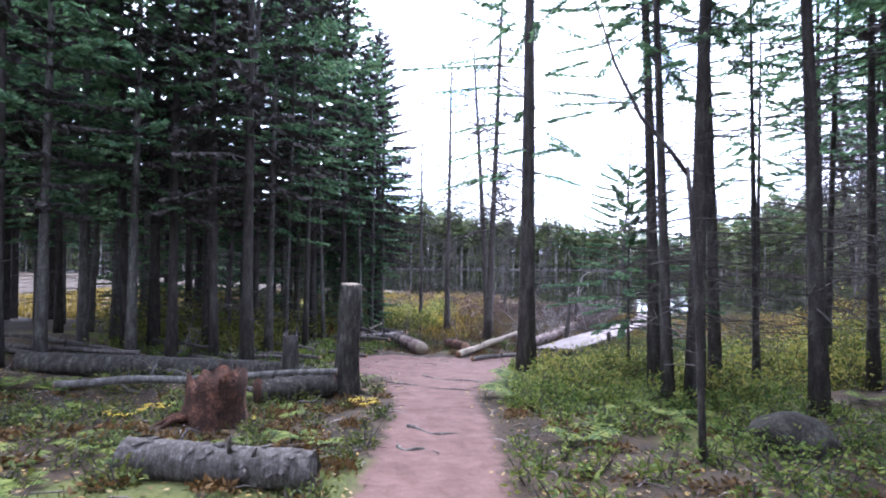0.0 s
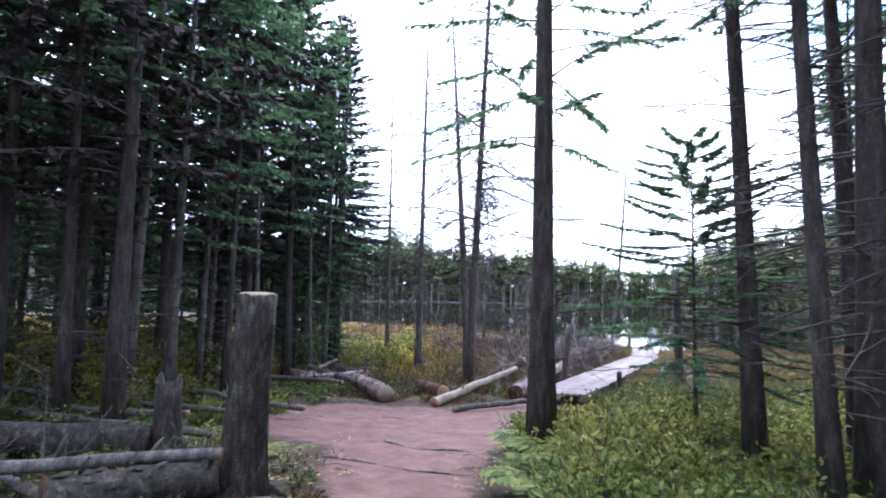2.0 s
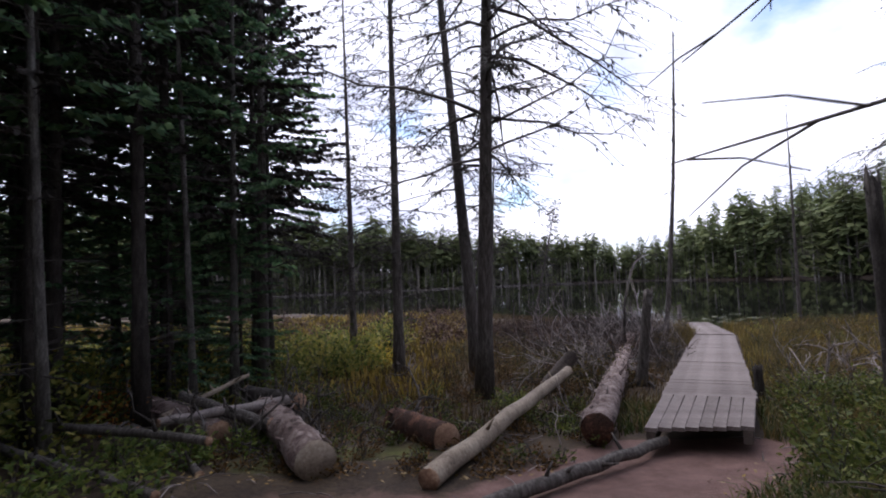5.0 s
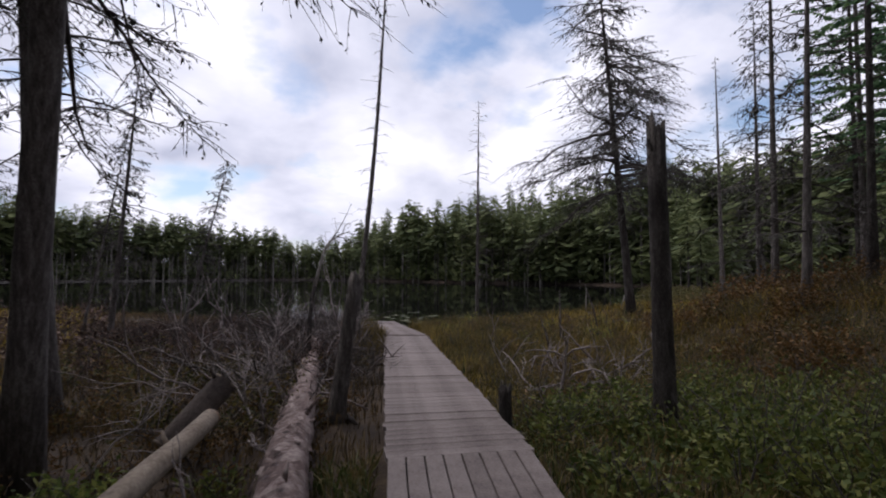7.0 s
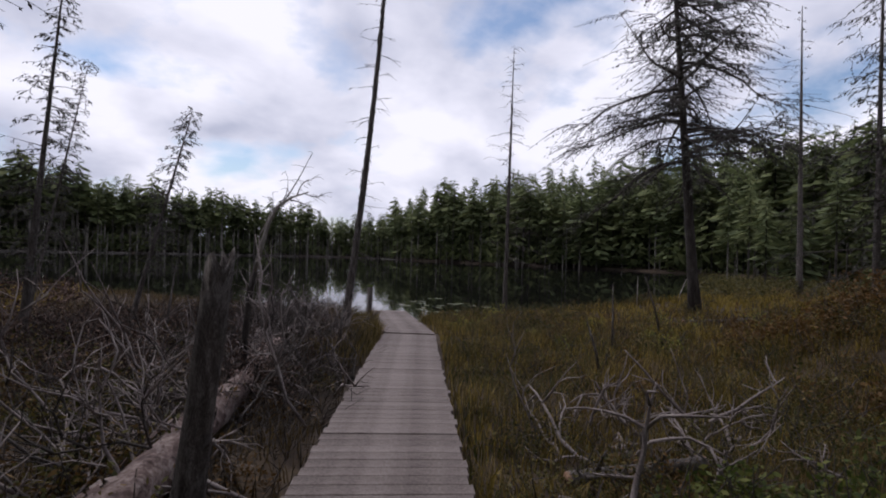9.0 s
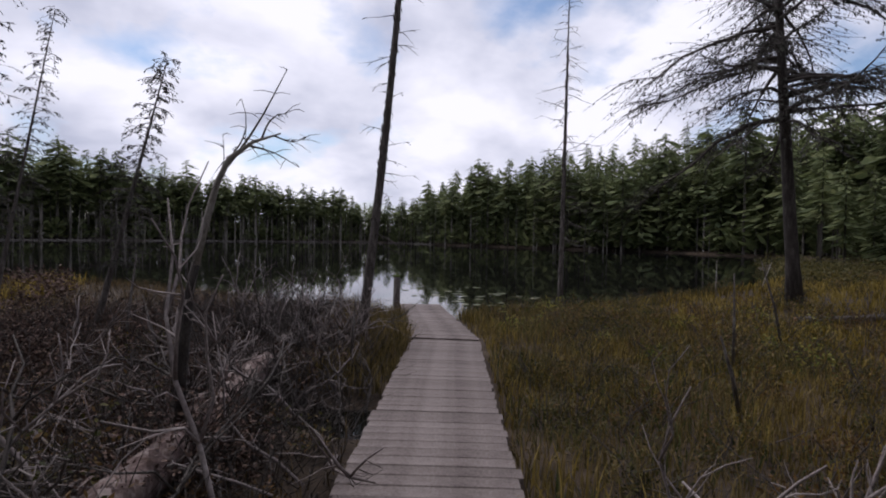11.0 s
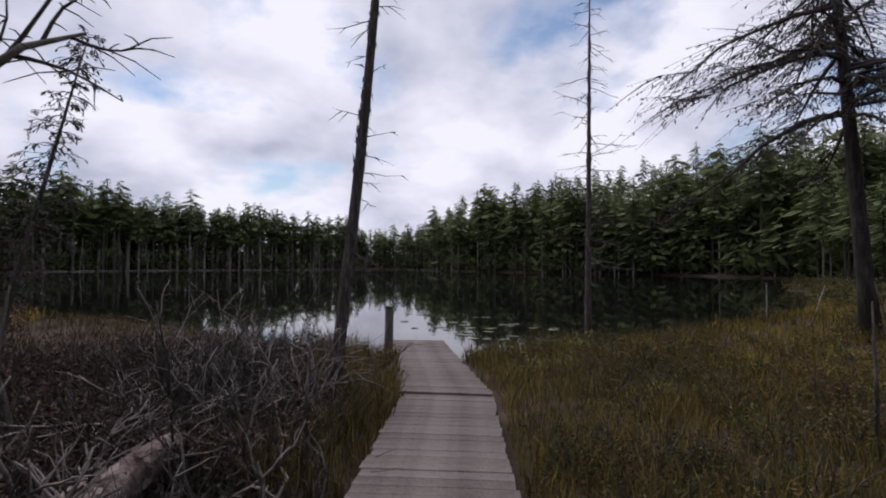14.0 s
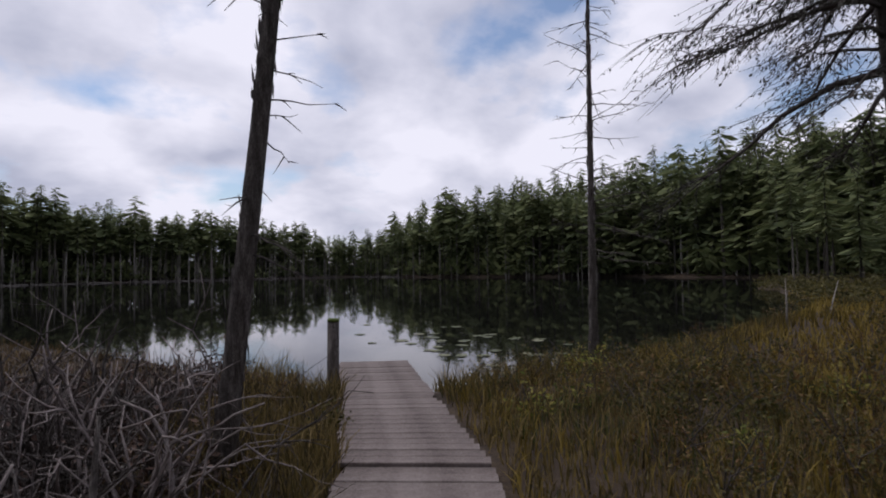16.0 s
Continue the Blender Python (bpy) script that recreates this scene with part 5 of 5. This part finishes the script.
leafage("marsh_shrubs", "low mottled bog shrubs, olive green to russet", "shrub", c, z, 420, 0.07, M_SHRUB)
c, z = spread_over(300, 0, 8.5, 17, 30, lambda x, y: marsh(x, y) & (uv(x, y)[1] < 0) & (off_deck(x, y) > 0.4), 0.16, 0.46)
leafage("marsh_shrubs", "brown leafless bog shrubs among dead branches", "shrub", c, z, 520, 0.045, M_RUSSET)
M_MAROON = material("bare_brown_twigs", [(0.03, 0.018, 0.014), (0.08, 0.047, 0.037), (0.15, 0.098, 0.074)], 0.85, 0.6, 9, 0, per="island")
c, z = spread_over(230, 1.5, 7.6, 22.5, 29.5, lambda x, y: marsh(x, y) & (uv(x, y)[1] < -1.25), 0.4, 0.72)
leafage("bog_thicket", "waist-high tangle of dark reddish-brown bare shrubs", "shrub", c, z, 620, 0.055, M_MAROON, 0.8)
c, z = spread_over(12, 4.7, 5.5, 21.2, 22.2, lambda x, y: marsh(x, y), 0.5, 0.8)
leafage("bog_thicket", "dark reddish-brown shrubs at the bent tree's foot", "shrub", c, z, 620, 0.045, M_MAROON, 0.85)
c, z = spread_over(90, 0.5, 4.9, 18.5, 26, lambda x, y: marsh(x, y) & (uv(x, y)[1] < -1.4), 0.3, 0.6)
leafage("marsh_shrubs", "olive bog shrubs behind the fallen tree", "shrub", c, z, 480, 0.06, M_SHRUB, 0.8)
c, z = spread_over(26, 5.6, 8.4, 22, 28, lambda x, y: marsh(x, y) & (off_deck(x, y) > 0.2) & (off_deck(x, y) < 1.0) & (uv(x, y)[1] < 0), 0.25, 0.5)
leafage("marsh_shrubs", "olive and yellowish bushes along the boardwalk", "shrub", c, z, 620, 0.05, M_SHRUB, 0.8)
c, z = spread_over(110, -16, 2, 24, 40, marsh, 0.5, 1.1)
leafage("bog_thicket", "dark brown bare shrubs along the lake shore", "shrub", c, z, 300, 0.11, M_MAROON, 0.7, False)
M_STRAW = material("dry_straw_blades", [(0.08, 0.06, 0.022), (0.17, 0.125, 0.05), (0.27, 0.20, 0.085)], 0.8, 0.5, 9, 0, per="island", trans=0.3)
grass("marsh_grass", "scattered straw-coloured stalks standing in the marsh", 6500, (4, 15, 15, 32), lambda x, y: right_side(x, y) & (wob(x, y, 1.4, 6) > -0.2), (0.35, 0.62), mat=M_STRAW)
c, z = spread_over(170, 8, 22, 12, 28, lambda x, y: (uv(x, y)[1] > 5.4) & (uv(x, y)[1] < 13) & (uv(x, y)[0] < 10.5) & (uv(x, y)[0] > -2), 0.5, 1.1)
leafage("bank_shrubs", "russet brown bushes on the rising bank", "shrub", c, z, 800, 0.085, M_RUSSET)
M_LIGHT = material("light_green_leaves", [(0.06, 0.10, 0.02), (0.14, 0.18, 0.04), (0.26, 0.27, 0.07)], 0.7, 0.6, 6, 0, per="island", trans=0.45)
# greenery by the boardwalk's foot and the big tree
c, z = spread_over(190, 4.6, 10.5, 10.5, 17.8, lambda x, y: (off_deck(x, y) > 0.35) & (trail_gap(x, y) > 1.1), 0.28, 0.68)
leafage("green_herbs", "dark green herbs beside the boardwalk", "herbs", c, z, 420, 0.075, M_HERB)
c, z = spread_over(26, 6.2, 8.6, 14.6, 17.0, lambda x, y: off_deck(x, y) > 0.7, 0.4, 0.75)
leafage("marsh_shrubs", "waist-high green bushes round the tall snag", "shrub", c, z, 520, 0.07, M_HERB, 0.8)
c, z = spread_over(110, 2.9, 7.5, 6.0, 10.8, lambda x, y: (trail_gap(x, y) > 0.9) & (np.hypot(x - 1.9, y - 7.0) > 1.2), 0.25, 0.6)
leafage("green_herbs", "green undergrowth round the spruce by the trail", "herbs", c, z, 480, 0.09, M_LIGHT)
c, z = spread_over(34, 3.4, 6.6, 6.6, 10.2, lambda x, y: (trail_gap(x, y) > 1.3) & (np.hypot(x - 3.15, y - 8.75) > 0.4), 0.4, 0.75)
leafage("understorey", "waist-high green bushes round the spruce by the trail", "shrub", c, z, 620, 0.085, M_UNDER, 0.85)
c, z = spread_over(48, -6.5, -0.9, 15.4, 19.4, lambda x, y: (np.hypot(x + 1.3, y - 15.3) > 1.3) & (trail_gap(x, y) > 3.6), 0.35, 0.9)
leafage("understorey", "dark green bushes at the foot of the wood", "shrub", c, z, 420, 0.09, M_HERB, 0.9)
c, z = spread_over(70, 7.4, 14, 8.5, 13.6, lambda x, y: trail_gap(x, y) > 4.5, 0.5, 1.2)
leafage("understorey", "light green bushes behind the thicket stems", "shrub", c, z, 460, 0.1, M_UNDER, 0.9)
leafage("orange_sapling", "small sapling with orange autumn leaves", "shrub", [(-3.4, 15.2), (-3.2, 15.4)], [0.4, 0.5], 300, 0.08, M_ORANGE, 1.5)
c, z = spread_over(60, -9, -3.2, 10, 18, lambda x, y: trail_gap(x, y) > 3.4, 0.5, 1.2)
leafage("understorey", "light green saplings between the forest trunks", "shrub", c, z, 420, 0.11, M_UNDER, 1.1)
c, z = spread_over(120, -12, -1.0, 19.6, 27, lambda x, y: np.hypot(x - 1.7, y - 18) > 1.6, 0.3, 0.95)
leafage("understorey", "light green saplings at the wood's sunny edge", "shrub", c, z, 420, 0.12, M_UNDER, 1.0)
c, z = spread_over(100, -6.5, -1.0, 7.5, 14.5, lambda x, y: np.hypot((x - 0.9) / 2.5, (y - 10.9) / 2.1) > 1.0, 0.2, 0.5)
leafage("green_herbs", "leafy green plants on a mossy bank", "herbs", c, z, 460, 0.075, M_FERN)
leafage("leafy_shrub", "broad-leaved green shrub at the clearing's edge", "shrub", [(-1.7, 10.4), (-2.0, 9.9), (-1.6, 11.3), (-2.3, 12.0)], [0.45, 0.4, 0.4, 0.5], 330, 0.15, M_LIGHT, 0.8)
leafage("yellow_bush", "bright yellow autumn bush behind the trees", "bush", [(-1.1, 22.3), (-0.7, 22.5), (-1.4, 22.6)], [0.55, 0.4, 0.4], 1200, 0.06, M_YELLOW, 0.9)
leafage("yellow_bush", "small yellow-green bush beside the dark log", "bush", [(2.3, 17.0), (2.0, 17.2)], [0.35, 0.3], 700, 0.07, M_LIGHT, 0.8)


def ferns(name, label, centres, size, mat):
    """Arching fronds with paired leaflets."""
    g = Geo()
    for (x, y), s in zip(centres, size):
        c = np.array(on(x, y))
        for k in range(7):
            a = rng.uniform(0, 6.28)
            m = 12
            t = np.linspace(0.08, 1, m)
            out = np.array([math.cos(a), math.sin(a), 0])
            side = np.array([-math.sin(a), math.cos(a), 0])
            p = c + out * (t * s)[:, None] + np.array([0, 0, 1.0]) * (s * (0.9 * t - 0.75 * t**2))[:, None]
            ln = s * 0.30 * np.sin(np.clip(t * 1.05, 0, 1) * np.pi * 0.9 + 0.25)[:, None]
            for sg in (-1, 1):
                g.kites(p, p + (sg * side * 0.95 + out * 0.35 - np.array([0, 0, 0.15])) * ln, out * ln * 0.20, 0.35)
    return tagged(part(name, g, mat, smooth=False), label, "fern", kind="stuff")


c, z = spread_over(70, -6, 1.2, 0.5, 10, lambda x, y: (trail_gap(x, y) > 0.9) & (np.hypot((x - 0.9) / 2.5, (y - 10.9) / 2.1) > 1.1), 0.2, 0.46)
ferns("fern_patch", "green and yellowing ferns on the forest floor", c, z, M_FERN)
c, z = spread_over(46, 3.2, 9, 2, 9.5, lambda x, y: (trail_gap(x, y) > 1.0), 0.22, 0.55)
ferns("fern_patch", "green ferns among the thicket stems", c, z, M_FERN)
c, z = spread_over(30, 2.9, 5.4, 6.8, 9.6, lambda x, y: (trail_gap(x, y) > 1.0), 0.45, 0.8)
ferns("fern_patch", "tall green ferns round the spruce by the trail", c, z, M_FERN)
c, z = spread_over(7, -1.5, 1.6, 2.6, 6.6, lambda x, y: (trail_gap(x, y) > 0.75), 0.15, 0.3)
ferns("fern_patch", "yellow autumn fern leaves beside the stump", c, z, M_YELLOW)
c, z = spread_over(190, -4, 1.9, 0.6, 7.4, lambda x, y: (trail_gap(x, y) > 0.7) & (np.hypot(x + 0.22, y - 3.6) > 0.45), 0.12, 0.32)
leafage("green_herbs", "low green plants on the leafy forest floor", "herbs", c, z, 360, 0.06, M_HERB)
c, z = spread_over(150, 2.9, 8.5, 0.6, 7.0, lambda x, y: trail_gap(x, y) > 0.75, 0.14, 0.4)
leafage("green_herbs", "low green plants among the thicket stems", "herbs", c, z, 360, 0.065, M_FERN)
c, z = spread_over(110, -3.5, 1.7, 1.2, 6.8, lambda x, y: (trail_gap(x, y) > 0.8) & (np.hypot(x + 0.22, y - 3.6) > 0.45), 0.16, 0.3)
leafage("leaf_heap", "damp brown leaves and bark scraps heaped on the ground", "leaves", c, z, 420, 0.07, M_RUSSET, 0.3, False)
c, z = spread_over(70, 3.0, 7.5, 1.4, 6.6, lambda x, y: trail_gap(x, y) > 0.85, 0.14, 0.32)
leafage("leaf_heap", "damp brown leaves and twigs under the thicket", "leaves", c, z, 420, 0.06, M_RUSSET, 0.3, False)
c, z = spread_over(90, -1.6, 3.0, 13.4, 17.2, lambda x, y: (np.hypot((x - 0.9) / 2.5, (y - 10.9) / 2.1) > 1.25) & (trail_gap(x, y) > 0.9), 0.12, 0.34)
leafage("leaf_heap", "brown leaves and low growth among the felled logs", "leaves", c, z, 420, 0.05, M_RUSSET, 0.45)
c, z = spread_over(60, -1.6, 3.2, 13.8, 18.0, lambda x, y: (np.hypot((x - 0.9) / 2.5, (y - 10.9) / 2.1) > 1.3) & (trail_gap(x, y) > 0.9), 0.15, 0.4)
leafage("green_herbs", "low dark green plants among the felled logs", "herbs", c, z, 380, 0.06, M_HERB, 0.7)
# small sticks on the forest floor
sticks = Geo()
x, y = sow(900, -7, 9, -1, 15, lambda x, y: trail_gap(x, y) > 0.6)
for a, b in zip(x, y):
    c = rng.uniform(0, 6.28)
    k = rng.uniform(0.1, 0.45)
    sticks.tube([on(a, b, 0.02), on(a + k * math.cos(c) * 0.5, b + k * math.sin(c) * 0.5, 0.04), on(a + k * math.cos(c), b + k * math.sin(c), 0.02)], [0.007, 0.006, 0.003], 4, False)
tagged(part("stick_litter", sticks, M_GREYTWIG), "small dry sticks scattered on the forest floor", "sticks", kind="stuff")
# fallen leaves
x, y = sow(11000, -6, 8, -1, 14, lambda x, y: (trail_gap(x, y) > 0.45 + 0.3 * rng.uniform(size=len(x))) & (np.hypot((x - 0.9) / 2.5, (y - 10.9) / 2.1) > 1.15))
n = len(x)
p = np.stack([x, y, ground_z(x, y) + 0.02], 1)
w = np.append(rng.normal(size=(n, 2)), rng.normal(0, 0.3, (n, 1)), 1)
w /= np.linalg.norm(w, axis=1)[:, None]
M_LITTER = material("fallen_leaves", [(0.06, 0.035, 0.015), (0.18, 0.11, 0.035), (0.3, 0.2, 0.05), (0.28, 0.2, 0.1)], 0.8, 2, 9, 0, per="island", spread=0.25)
tagged(part("fallen_leaves", Geo().kites(p, p + w * 0.055, np.cross(w, (0.2, 0.1, 1)) * 0.018), M_LITTER, smooth=False), "yellow and brown fallen leaves beside the trail", "leaves", kind="stuff")
